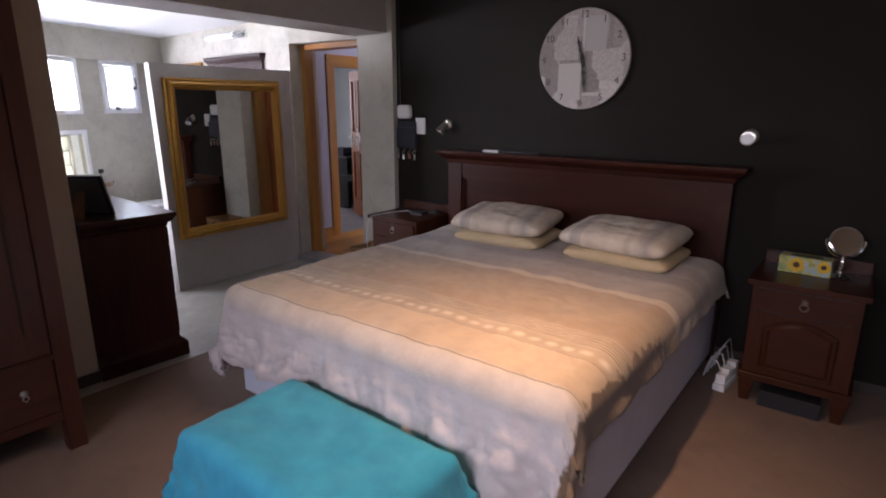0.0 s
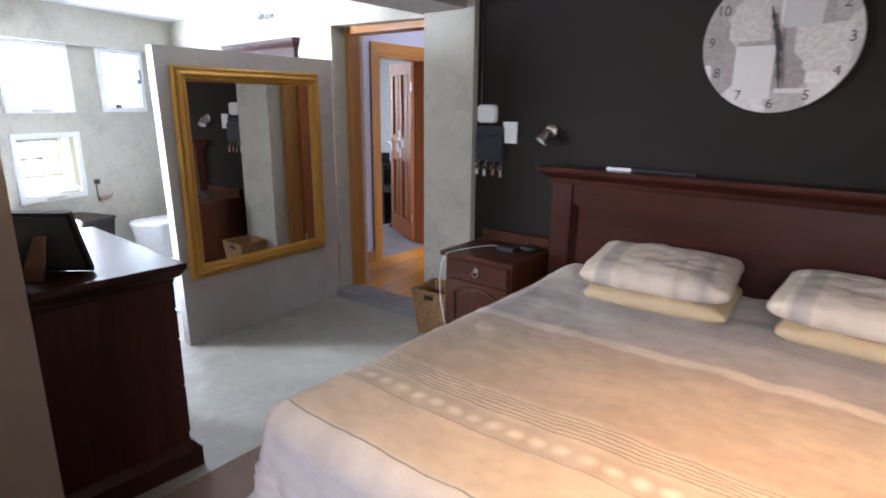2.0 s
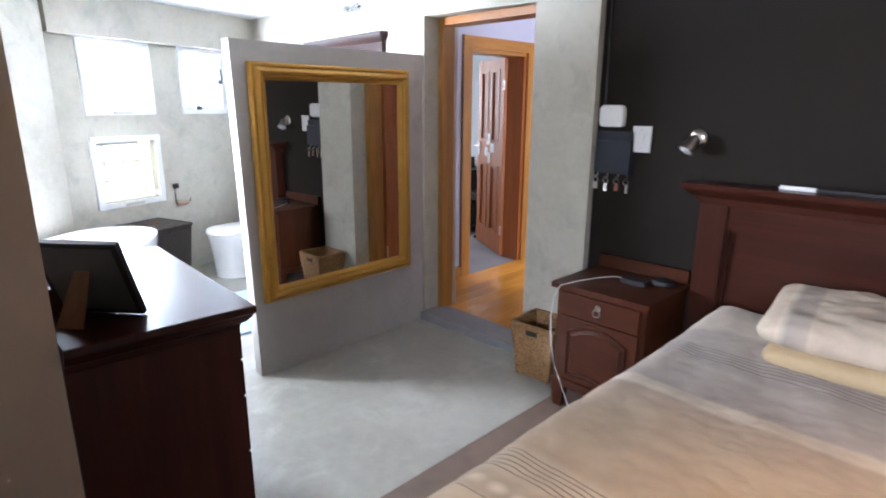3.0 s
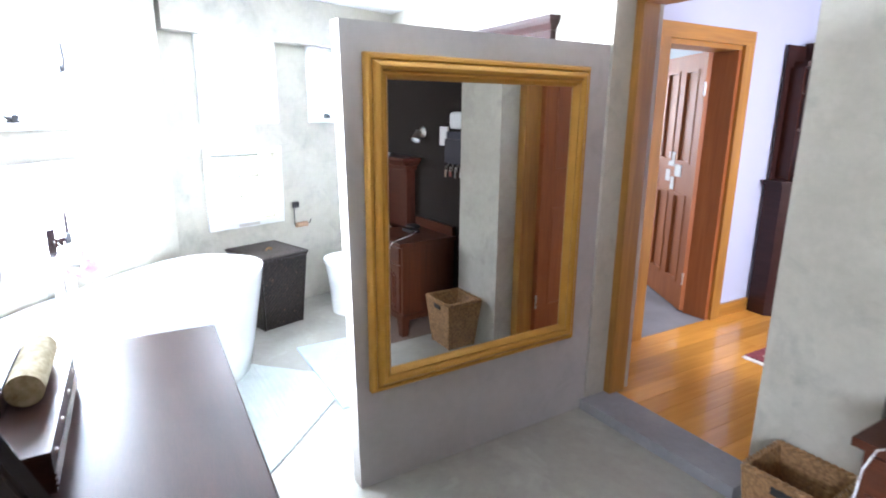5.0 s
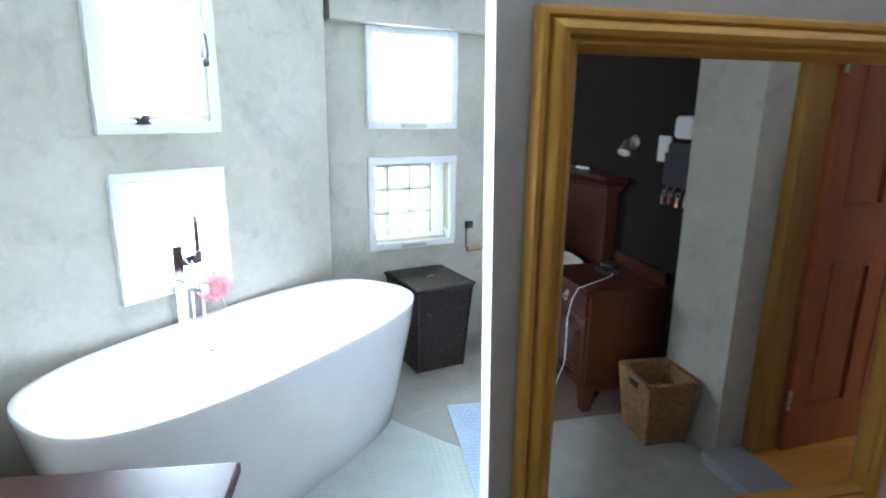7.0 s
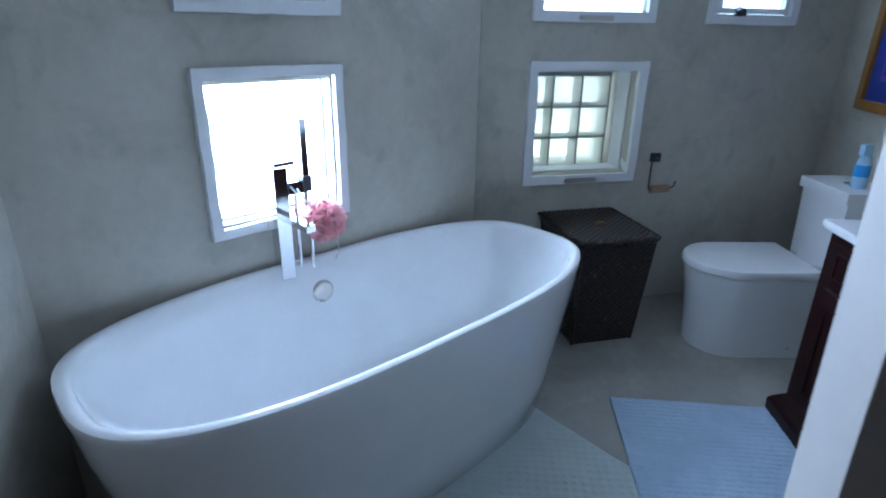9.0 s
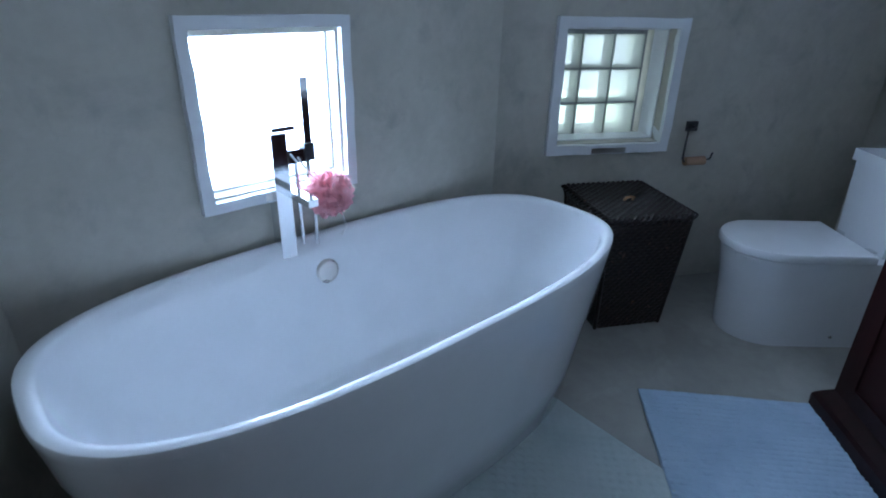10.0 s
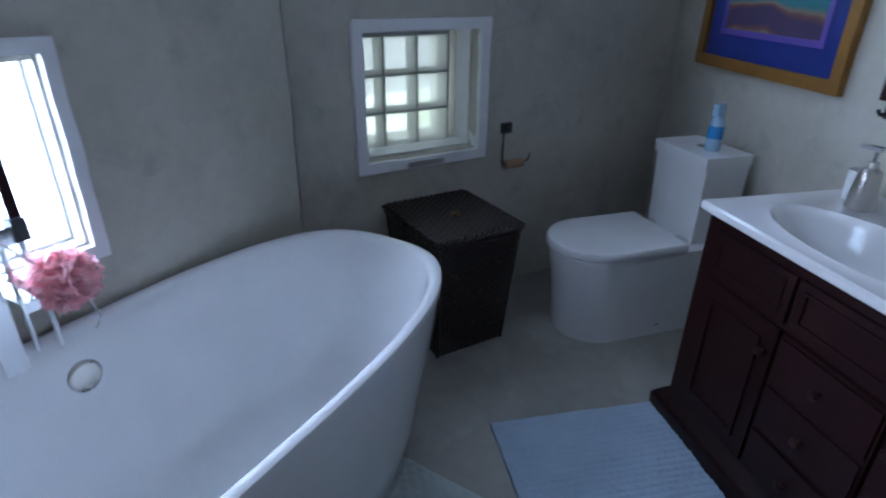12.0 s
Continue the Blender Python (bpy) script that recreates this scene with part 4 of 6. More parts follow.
def pillow_material():
    m, t, b = material("striped_pillow_cotton")
    tc = node(t, "ShaderNodeTexCoord")
    sx = node(t, "ShaderNodeSeparateXYZ", [("Vector", tc.outputs["Object"])])
    nz = node(t, "ShaderNodeTexNoise", [("Vector", tc.outputs["Object"])], Scale=14.0, Detail=5.0)
    xx = node(t, "ShaderNodeMapRange", [("Value", sx.outputs["X"])])
    xx.inputs["From Min"].default_value, xx.inputs["From Max"].default_value = -0.36, 0.36
    base, grey = (0.56, 0.475, 0.375), (0.36, 0.315, 0.27)
    col = ramp(t, xx.outputs[0], [(0.0, base), (0.14, base), (0.15, (0.62, 0.54, 0.44)), (0.19, grey), (0.27, (0.42, 0.36, 0.30)), (0.28, base), (0.62, base), (0.64, (0.48, 0.40, 0.31)), (0.70, base), (0.80, grey), (0.86, base)])
    col = mix(t, 0.5, col, mix(t, 1.0, col, ramp(t, nz.outputs["Fac"], [(0.35, (0.72, 0.70, 0.68)), (0.65, (1.1, 1.08, 1.05))]), "MULTIPLY"))
    t.links.new(col, b.inputs["Base Color"])
    b.inputs["Roughness"].default_value = 0.9
    bump(t, b, nz.outputs["Fac"], 0.35, 0.008)
    return m


STRIPED = pillow_material()
YELLOW = surface("pale_yellow_cotton", (0.42, 0.31, 0.175), (0.51, 0.39, 0.235), 6, 120, 0.9, relief=0.3)
for k, (x, rz) in enumerate(((-1.585, 3), (-0.80, -3))):
    pillow("pillow", pose(x + 0.02, 2.90, 0.642, 3, 0, rz), 0.65, 0.46, 0.102, YELLOW, "plain pale yellow pillow under another", 2.0 + k)
    pillow("pillow", pose(x, 2.915, 0.722, 6, 0, rz * 1.6), 0.68, 0.48, 0.138, STRIPED, "beige striped cotton pillow on a stack", 5.0 + k)

# stick on the headboard
st = thing("wand", pose(-2.03, 3.285, 1.1785, 0, 0, 1), "slim white and black stick lying on the headboard", "stick")
part("white_end", boxes((0, 0.13, -0.012, 0.012, 0, 0.016), bevel=0.004), WHITE_PLASTIC, st, smooth=True)
part("black_end", boxes((0.13, 0.45, -0.010, 0.010, 0.001, 0.014), bevel=0.003), BLACK, st, smooth=True)

# ---- bench with turquoise blanket ----
bn = thing("bench", pose(-0.95, 0.735, 0), "low bench hidden under a turquoise blanket", "bench")
part("bench_box", boxes((-0.55, 0.27, -0.12, 0.325, 0.05, 0.382), bevel=0.02), ESPRESSO, bn)
for x in (-0.51, 0.23):
    for y in (-0.08, 0.285):
        part("leg", boxes((x - 0.025, x + 0.025, y - 0.025, y + 0.025, 0, 0.06)), ESPRESSO, bn)


def fleece():
    m, t, b = material("turquoise_fleece")
    v = coords(t)
    a = node(t, "ShaderNodeTexNoise", [("Vector", v)], Scale=7.0, Detail=5.0, Roughness=0.6)
    f = node(t, "ShaderNodeTexNoise", [("Vector", v)], Scale=260.0, Detail=3.0)
    t.links.new(ramp(t, a.outputs["Fac"], [(0.3, (0.010, 0.23, 0.35)), (0.7, (0.020, 0.34, 0.48))]), b.inputs["Base Color"])
    b.inputs["Roughness"].default_value, b.inputs["Sheen Weight"].default_value, b.inputs["Sheen Roughness"].default_value = 0.95, 0.15, 0.4
    bump(t, b, f.outputs["Fac"], 0.6, 0.004)
    return m


cloth("blanket", draped(-1.525, -0.655, 0.590, 1.095, 0.400, 0.05, 0.36, 0.35, 0.36, 0.30, 80, 70, 0.016, 4.2, 0.022), fleece(), 0.008, "turquoise fleece blanket draped over the bench", "blanket")


# ---- bedside cabinets ----
def ring_pull(parent, x, y, z, r=0.018):
    h = part("handle", lathe(bmesh.new(), [(0.016, 0), (0.014, 0.003), (0.006, 0.010)], 16, (x, y, z), (1, 0, 0), (0, 0, 1), (0, -1, 0)), STEEL, parent, "small metal ring pull", True)
    pts = [(x + r * math.sin(a), y - 0.013, z - r - 0.002 + r * math.cos(a)) for a in [2 * math.pi * i / 20 for i in range(21)]]
    part("ring", tube(bmesh.new(), pts, 0.003, 6), STEEL, h, smooth=True)


def arch_panel(bm, x0, x1, z0, z1, rise, y0, y1, n=12):
    """A fielded panel with an arched top, standing from y1 forward to y0."""
    pts = [(x0, z0), (x1, z0), (x1, z1 - rise)] + [(x1 + (x0 - x1) * i / n, z1 - rise + rise * math.sin(math.pi * i / n)) for i in range(1, n)] + [(x0, z1 - rise)]
    cx, cz = (x0 + x1) / 2, (z0 + z1) / 2
    a = [bm.verts.new((x, y1, z)) for x, z in pts]
    b = [bm.verts.new((cx + (x - cx) * 0.90, y0, cz + (z - cz) * 0.90)) for x, z in pts]
    bridge(bm, a, b)
    bm.faces.new(b)
    return bm


def bedside(m, label):
    n = thing("bedside_cabinet", m, label, "bedside cabinet", "bedside cabinets")
    w, d = 0.46, 0.43
    part("body", boxes((0.0, w, 0.012, d, 0.14, 0.640), bevel=0.004), TEAK_V, n)
    part("top", boxes((-0.022, w + 0.022, -0.022, d, 0.642, 0.668), bevel=0.008), TEAK, n, smooth=True)
    part("gallery", boxes((-0.01, w + 0.01, d - 0.022, d - 0.002, 0.669, 0.735), bevel=0.006), TEAK, n)
    dr = part("drawer", boxes((0.025, w - 0.025, -0.004, 0.016, 0.515, 0.625), bevel=0.004), TEAK, n)
    ring_pull(dr, w / 2, -0.004, 0.585)
    do = part("door", boxes((0.025, w - 0.025, -0.002, 0.016, 0.175, 0.505), bevel=0.004), TEAK_V, n)
    bm = bmesh.new()
    arch_panel(bm, 0.09, w - 0.09, 0.215, 0.465, 0.045, -0.012, -0.001)
    part("fielded_panel", bm, TEAK, do)
    bm = bmesh.new()
    pts = [(0.075, -0.004, 0.20), (0.075, -0.004, 0.43)] + [(0.075 + (w - 0.15) * i / 12, -0.004, 0.43 + 0.05 * math.sin(math.pi * i / 12)) for i in range(1, 12)] + [(w - 0.075, -0.004, 0.43), (w - 0.075, -0.004, 0.20), (0.075, -0.004, 0.20)]
    tube(bm, pts, 0.006, 6)
    part("panel_bead", bm, TEAK_V, do, smooth=True)
    part("plinth_moulding", crown(bmesh.new(), 0, w, 0.012, d, [(0.0, 0.165), (0.013, 0.160), (0.016, 0.157), (0.016, 0.125)]), TEAK, n)
    for x in (0.0, w - 0.055):
        for y in (0.0, d - 0.06):
            bm = bmesh.new()
            a = [bm.verts.new(p) for p in ((x - 0.01, y, 0.126), (x + 0.065, y, 0.126), (x + 0.065, y + 0.06, 0.126), (x - 0.01, y + 0.06, 0.126))]
            b = [bm.verts.new(p) for p in ((x + 0.004, y + 0.008, 0), (x + 0.05, y + 0.008, 0), (x + 0.05, y + 0.05, 0), (x + 0.004, y + 0.05, 0))]
            bridge(bm, a, b)
            bm.faces.new(a), bm.faces.new(b[::-1])
            part("foot", rounded(bm, 0.005), TEAK_V, n)
    return n


bedside(pose(-2.84, 2.912, 0.0015), "red-brown bedside cabinet with arched door and gallery beside the wastebasket")
bedside(pose(-0.115, 2.875, 0), "red-brown bedside cabinet carrying a tissue box and make-up mirror")

# things on the bedside cabinets
ph = thing("charger", pose(-2.56, 3.16, 0.67), "black phone charger with a white cable", "charger")
part("body", boxes((-0.06, 0.06, -0.035, 0.035, 0, 0.02), bevel=0.008), BLACK, ph, smooth=True)
part("cable", tube(bmesh.new(), [(-0.06, 0, 0.012), (-0.10, -0.02, 0.016), (-0.15, -0.09, 0.014), (-0.20, -0.20, 0.008), (-0.235, -0.29, 0.0), (-0.245, -0.325, -0.05), (-0.245, -0.345, -0.15), (-0.24, -0.34, -0.28), (-0.22, -0.33, -0.40), (-0.17, -0.33, -0.50), (-0.12, -0.33, -0.60), (-0.06, -0.35, -0.66)], 0.0023), WHITE_PLASTIC, ph, "white charging cable", True)
bm = lathe(bmesh.new(), [(0.05, 0), (0.056, 0.008), (0.05, 0.022), (0.03, 0.028)], 24)
sp = tagged(link("round_gadget", bm, BLACK, True), "flat round black gadget on the bedside cabinet", "gadget")
sp.matrix_world = pose(-2.455, 3.24, 0.6695)


def sunflower():
    m, t, b = material("sunflower_print")
    tc = node(t, "ShaderNodeTexCoord")
    sep = node(t, "ShaderNodeSeparateXYZ", [("Vector", tc.outputs["Object"])])
    nz = node(t, "ShaderNodeTexNoise", [("Vector", tc.outputs["Object"])], Scale=30.0, Detail=3.0)
    col = ramp(t, nz.outputs["Fac"], [(0.35, (0.25, 0.32, 0.12)), (0.5, (0.55, 0.48, 0.12)), (0.62, (0.30, 0.45, 0.60)), (0.75, (0.65, 0.70, 0.72))])
    for cx, cz, r in ((-0.035, 0.045, 0.036), (0.085, 0.05, 0.03)):
        cmb = node(t, "ShaderNodeCombineXYZ", [("X", sep.outputs["X"]), ("Z", sep.outputs["Z"])])
        dist = node(t, "ShaderNodeVectorMath", operation="DISTANCE")
        t.links.new(cmb.outputs[0], dist.inputs[0])
        dist.inputs[1].default_value = (cx, 0, cz)
        for rr, c in ((r, (0.72, 0.42, 0.015)), (r * 0.42, (0.06, 0.02, 0.01))):
            lt = node(t, "ShaderNodeMath", [(0, dist.outputs["Value"])], operation="LESS_THAN")
            lt.inputs[1].default_value = rr
            col = mix(t, lt.outputs[0], col, c)
    t.links.new(col, b.inputs["Base Color"])
    b.inputs["Roughness"].default_value = 0.5
    return m


tb = thing("tissue_box", pose(0.075, 3.15, 0.669, 0, 0, -4), "cardboard tissue box with a sunflower print", "tissue box")
part("carton", boxes((-0.115, 0.115, -0.05, 0.05, 0, 0.085), bevel=0.003), sunflower(), tb)
# black plate on the closed carton, shade of an opening put in as colour
part("opening", boxes((-0.07, 0.07, -0.02, 0.02, 0.0845, 0.0865)), BLACK, tb, "dark slot")
mm = thing("makeup_mirror", pose(0.225, 3.14, 0.669, 0, 0, 14), "round chrome make-up mirror on a small stand", "mirror")
part("base", lathe(bmesh.new(), [(0.05, 0), (0.052, 0.006), (0.035, 0.014), (0.012, 0.025), (0.009, 0.05), (0.012, 0.055), (0.008, 0.06), (0.007, 0.12)], 24), CHROME, mm, smooth=True)
pts = [(0.082 * math.sin(a), 0.0, 0.190 - 0.082 * math.cos(a)) for a in [-1.65 + 3.3 * i / 20 for i in range(21)]]
part("yoke", tube(bmesh.new(), pts, 0.005), CHROME, mm, smooth=True)
disc = part("mirror_disc", lathe(bmesh.new(), [(0.066, -0.006), (0.072, -0.004), (0.074, 0.0), (0.072, 0.004), (0.066, 0.006)], 36, (0, 0, 0.190), (1, 0, 0), (0, 0.30, 0.954), (0, -0.954, 0.30)), CHROME, mm, smooth=True)
part("glass", lathe(bmesh.new(), [(0.064, 0.0062), (0.064, 0.0072)], 36, (0, 0, 0.190), (1, 0, 0), (0, 0.30, 0.954), (0, -0.954, 0.30)), MIRROR, disc, "round mirror glass")
bx = tagged(link("storage_case", boxes((0, 0.27, 0, 0.30, 0, 0.085), bevel=0.008), BLACK), "flat black case under the bedside cabinet", "case")
bx.matrix_world = pose(-0.02, 2.86, 0)
ps = thing("power_strip", pose(-0.20, 3.02, 0, 0, 0, 84), "white multi-plug and cables on the floor by the bed", "power strip")
part("strip", boxes((-0.13, 0.13, -0.03, 0.03, 0, 0.035), bevel=0.006), WHITE_PLASTIC, ps, smooth=True)
for k, x in enumerate((-0.09, -0.03, 0.035, 0.09)):
    pl = part("plug", boxes((x - 0.022, x + 0.022, -0.024, 0.024, 0.035, 0.085 + 0.02 * (k % 2)), bevel=0.006), WHITE_PLASTIC, ps, smooth=True)
    part("lead", tube(bmesh.new(), [(x, 0.0, 0.085), (x + 0.01, 0.03, 0.14 + 0.03 * k), (x + 0.03, 0.07, 0.16), (x + 0.06, 0.10, 0.08), (x + 0.09, 0.12, 0.006)], 0.004), WHITE_PLASTIC, pl, smooth=True)
ps2 = thing("power_strip", pose(-2.28, 2.98, 0, 0, 0, 35), "white multi-plug with black plugs beside the bed", "power strip")
part("strip", boxes((-0.14, 0.14, -0.03, 0.03, 0, 0.035), bevel=0.006), WHITE_PLASTIC, ps2, smooth=True)
for k, x in enumerate((-0.09, -0.02, 0.05)):
    pl = part("plug", boxes((x - 0.024, x + 0.024, -0.024, 0.024, 0.035, 0.09), bevel=0.006), BLACK if k % 2 else WHITE_PLASTIC, ps2, smooth=True)
    part("lead", tube(bmesh.new(), [(x, 0, 0.09), (x - 0.03, -0.05, 0.15), (x - 0.08, -0.08, 0.10), (x - 0.12, -0.12, 0.006)], 0.004), WHITE_PLASTIC, pl, smooth=True)


# ---- wicker ----
def woven_side(bm, p00, p10, p01, p11, rows, cols, depth, out):
    """A woven wall between four corners: strands go over and under upright stakes."""
    p00, p10, p01, p11, out = [Vector(p) for p in (p00, p10, p01, p11, out)]
    nu, nv = cols * 2, rows * 3
    grid = []
    for j in range(nv + 1):
        line = []
        for i in range(nu + 1):
            u, v = i / nu, j / nv
            p = (p00 * (1 - u) + p10 * u) * (1 - v) + (p01 * (1 - u) + p11 * u) * v
            r = j // 3
            bulge = math.sin(math.pi * ((j % 3) / 3 + 0.17))
            wave = math.cos(math.pi * (i / 2 + r))
            p = p + out * depth * (0.75 * bulge + 0.6 * wave * bulge + 0.35 * noise.noise(p * 60))
            line.append(bm.verts.new(p))
        grid.append(line)
    for j in range(nv):
        for i in range(nu):
            bm.faces.new((grid[j][i], grid[j][i + 1], grid[j + 1][i + 1], grid[j + 1][i]))


def wicker(name, dark, light, rough, speckled=None):
    m, t, b = material(name)
    v = coords(t)
    n1 = node(t, "ShaderNodeTexNoise", [("Vector", v)], Scale=70.0, Detail=4.0)
    col = ramp(t, n1.outputs["Fac"], [(0.35, dark), (0.6, light)])
    # pale specks: glints on the glossy strands, put into the colour
    if speckled:
        n2 = node(t, "ShaderNodeTexNoise", [("Vector", v)], Scale=38.0, Detail=3.0, Roughness=0.7)
        f = node(t, "ShaderNodeMapRange", [("Value", n2.outputs["Fac"])])
        f.inputs["From Min"].default_value, f.inputs["From Max"].default_value = 0.64, 0.70
        col = mix(t, f.outputs[0], col, speckled)
    t.links.new(col, b.inputs["Base Color"])
    b.inputs["Roughness"].default_value = rough
    bump(t, b, n1.outputs["Fac"], 0.4, 0.003)
    return m


TAN_WICKER = wicker("tan_wicker", (0.19, 0.10, 0.04), (0.34, 0.19, 0.078), 0.6)
BLACK_WICKER = wicker("black_brown_wicker", (0.007, 0.005, 0.0045), (0.030, 0.020, 0.017), 0.32, (0.16, 0.10, 0.065))


def tapered_basket(name, m, bw, bd, tw, td, h, mat, rows, cols, depth, label, category, lid=False):
    b = thing(name, m, label, category)
    lo = [(-bw / 2, -bd / 2, 0), (bw / 2, -bd / 2, 0), (bw / 2, bd / 2, 0), (-bw / 2, bd / 2, 0)]
    hi = [(-tw / 2, -td / 2, h), (tw / 2, -td / 2, h), (tw / 2, td / 2, h), (-tw / 2, td / 2, h)]
    outs = ((0, -1, 0), (1, 0, 0), (0, 1, 0), (-1, 0, 0))
    for k in range(4):
        bm = bmesh.new()
        woven_side(bm, lo[k], lo[(k + 1) % 4], hi[k], hi[(k + 1) % 4], rows, cols, depth, outs[k])
        part("woven_side", bm, mat, b, smooth=True)
    if not lid:
        for k in range(4):
            bm = bmesh.new()
            o = Vector(outs[k]) * 0.012
            woven_side(bm, Vector(lo[k]) - o, Vector(lo[(k + 1) % 4]) - o, Vector(hi[k]) - o, Vector(hi[(k + 1) % 4]) - o, rows, cols, depth, -Vector(outs[k]))
            part("lining", bm, mat, b, smooth=True)
    part("bottom", boxes((-bw / 2 + 0.006, bw / 2 - 0.006, -bd / 2 + 0.006, bd / 2 - 0.006, 0.0, 0.012)), mat, b)
    for k in range(4):
        part("corner_post", rod(bmesh.new(), lo[k], hi[k], 0.009, 0.009, 10), mat, b, smooth=True)
    rim_r = 0.011
    pts = [Vector(hi[k % 4]) for k in range(5)]
    for a, c in zip(pts, pts[1:]):
        bm = bmesh.new()
        n = 26
        for s in (0, 1):
            tube(bm, [a.lerp(c, i / n) + Vector((0, 0, rim_r * 0.7 * math.sin(i * 1.3 + s * math.pi))) + Vector((c - a).normalized().cross(Vector((0, 0, 1)))) * rim_r * 0.7 * math.cos(i * 1.3 + s * math.pi) for i in range(n + 1)], rim_r * 0.62, 6)
        part("rim", bm, mat, b, "twisted wicker rim", True)
    return b


bsk = tapered_basket("wastebasket", pose(-3.085, 3.168, 0.002, 0, 0, 3), 0.20, 0.19, 0.27, 0.25, 0.315, TAN_WICKER, 20, 14, 0.004, "tan woven wicker wastebasket on the floor", "basket")
# solid black block: the slot's inner shade as colour, no hole is cut
grip = part("hand_slot", boxes((-0.035, 0.035, -0.004, 0.004, 0, 0.028), bevel=0.003), BLACK, bsk, "dark hand slot")
grip.location = (0, -0.126, 0.262)
tz = math.degrees(math.atan2(UB.y, UB.x))
hamper = tapered_basket("laundry_hamper", pose(-6.268, 2.132, 0.002, 0, 0, tz), 0.305, 0.335, 0.36, 0.42, 0.503, BLACK_WICKER, 34, 22, 0.0055, "dark brown woven laundry hamper with closed lid", "hamper", lid=True)
bm = bmesh.new()
woven_side(bm, (-0.191, -0.217, 0.533), (0.191, -0.217, 0.533), (-0.191, 0.217, 0.533), (0.191, 0.217, 0.533), 28, 20, 0.0055, (0, 0, 1))
lid = part("lid", bm, BLACK_WICKER, hamper, "woven lid", True)
part("lid_edge", boxes((-0.191, 0.191, -0.217, 0.217, 0.511, 0.530), bevel=0.006), BLACK_WICKER, lid)
for p, q in (((-0.191, -0.217), (0.191, -0.217)), ((0.191, -0.217), (0.191, 0.217)), ((0.191, 0.217), (-0.191, 0.217)), ((-0.191, 0.217), (-0.191, -0.217))):
    a, c = Vector((*p, 0.526)), Vector((*q, 0.526))
    side = (c - a).normalized().cross(Vector((0, 0, 1)))
    bm = bmesh.new()
    for k in (0, 1):
        tube(bm, [a.lerp(c, i / 40) + Vector((0, 0, 0.009 * math.sin(i * 1.2 + k * math.pi))) + side * 0.009 * math.cos(i * 1.2 + k * math.pi) for i in range(41)], 0.0075, 6)
    part("braided_edge", bm, BLACK_WICKER, lid, "braided wicker lid edge", True)
part("lid_loop", tube(bmesh.new(), [(-0.02, -0.02, 0.535), (-0.018, -0.03, 0.550), (0, -0.035, 0.555), (0.018, -0.03, 0.550), (0.02, -0.02, 0.535)], 0.006), TAN_WICKER, lid, "twine loop", True)
part("front_loop", tube(bmesh.new(), [(-0.02, -0.165, 0.14), (-0.012, -0.176, 0.125), (0.012, -0.176, 0.125), (0.02, -0.165, 0.14)], 0.005), TAN_WICKER, hamper, "twine loop", True)


# ---- clock ----
def clock_print():
    m, t, b = material("patchwork_print")
    tc = node(t, "ShaderNodeTexCoord")
    br = node(t, "ShaderNodeTexVoronoi", [("Vector", tc.outputs["Object"])], Scale=6.0, distance="CHEBYCHEV", Randomness=0.9)
    nz = node(t, "ShaderNodeTexNoise", [("Vector", tc.outputs["Object"])], Scale=55.0, Detail=4.0)
    c1 = ramp(t, br.outputs["Color"], [(0.2, (0.27, 0.235, 0.215)), (0.45, (0.40, 0.355, 0.325)), (0.6, (0.50, 0.455, 0.415)), (0.85, (0.58, 0.54, 0.50))])
    c2 = mix(t, 0.35, c1, mix(t, 1.0, c1, ramp(t, nz.outputs["Fac"], [(0.4, (0.6, 0.6, 0.6)), (0.6, (1.1, 1.1, 1.1))]), "MULTIPLY"))
    t.links.new(c2, b.inputs["Base Color"])
    b.inputs["Roughness"].default_value = 0.7
    return m


ck = thing("wall_clock", Matrix.LocRotScale((-1.318, 3.359, 1.798), Euler((radians(90), 0, 0)), None), "large round patchwork-print wall clock showing 11:28", "clock")
R = 0.312
part("clock_face", lathe(bmesh.new(), [(R - 0.004, 0.0), (R, 0.004), (R, 0.018), (R - 0.004, 0.022)], 72), clock_print(), ck, smooth=True)
INK = plain("dark_ink", (0.035, 0.03, 0.028), 0.6)
PALE = plain("pale_print", (0.55, 0.52, 0.48), 0.7)
part("print_patch", boxes((-0.165, -0.005, -0.250, -0.02, 0.0222, 0.0230)), PALE, ck, "plain pale printed patch")
part("print_patch", boxes((0.015, 0.155, 0.05, 0.26, 0.0222, 0.0230)), plain("grey_print", (0.43, 0.41, 0.385), 0.7), ck, "plain grey printed patch")
part("tape_print", boxes((0.01, 0.20, -0.225, -0.205, 0.0222, 0.0231)), PALE, ck, "printed tape measure")
part("tape_print", boxes((-0.005, 0.012, 0.03, 0.27, 0.0222, 0.0231)), PALE, ck, "printed tape measure")


def lettering(text, size, m, parent, mat, name):
    cu = bpy.data.curves.new(name, "FONT")
    cu.body, cu.size, cu.align_x, cu.align_y, cu.extrude = text, size, "CENTER", "CENTER", 0.0006
    tmp = bpy.data.objects.new(name, cu)
    me = bpy.data.meshes.new_from_object(tmp)
    bpy.data.objects.remove(tmp)
    me.materials.clear()
    me.materials.append(mat)
    ob = new(name, me)
    ob.parent, ob.matrix_basis = parent, m
    return ob


for hnum in range(1, 13):
    a = math.radians(90 - 30 * hnum)
    lettering(str(hnum), 0.062, pose(0.272 * math.cos(a), 0.272 * math.sin(a), 0.0236), ck, INK, "numeral")


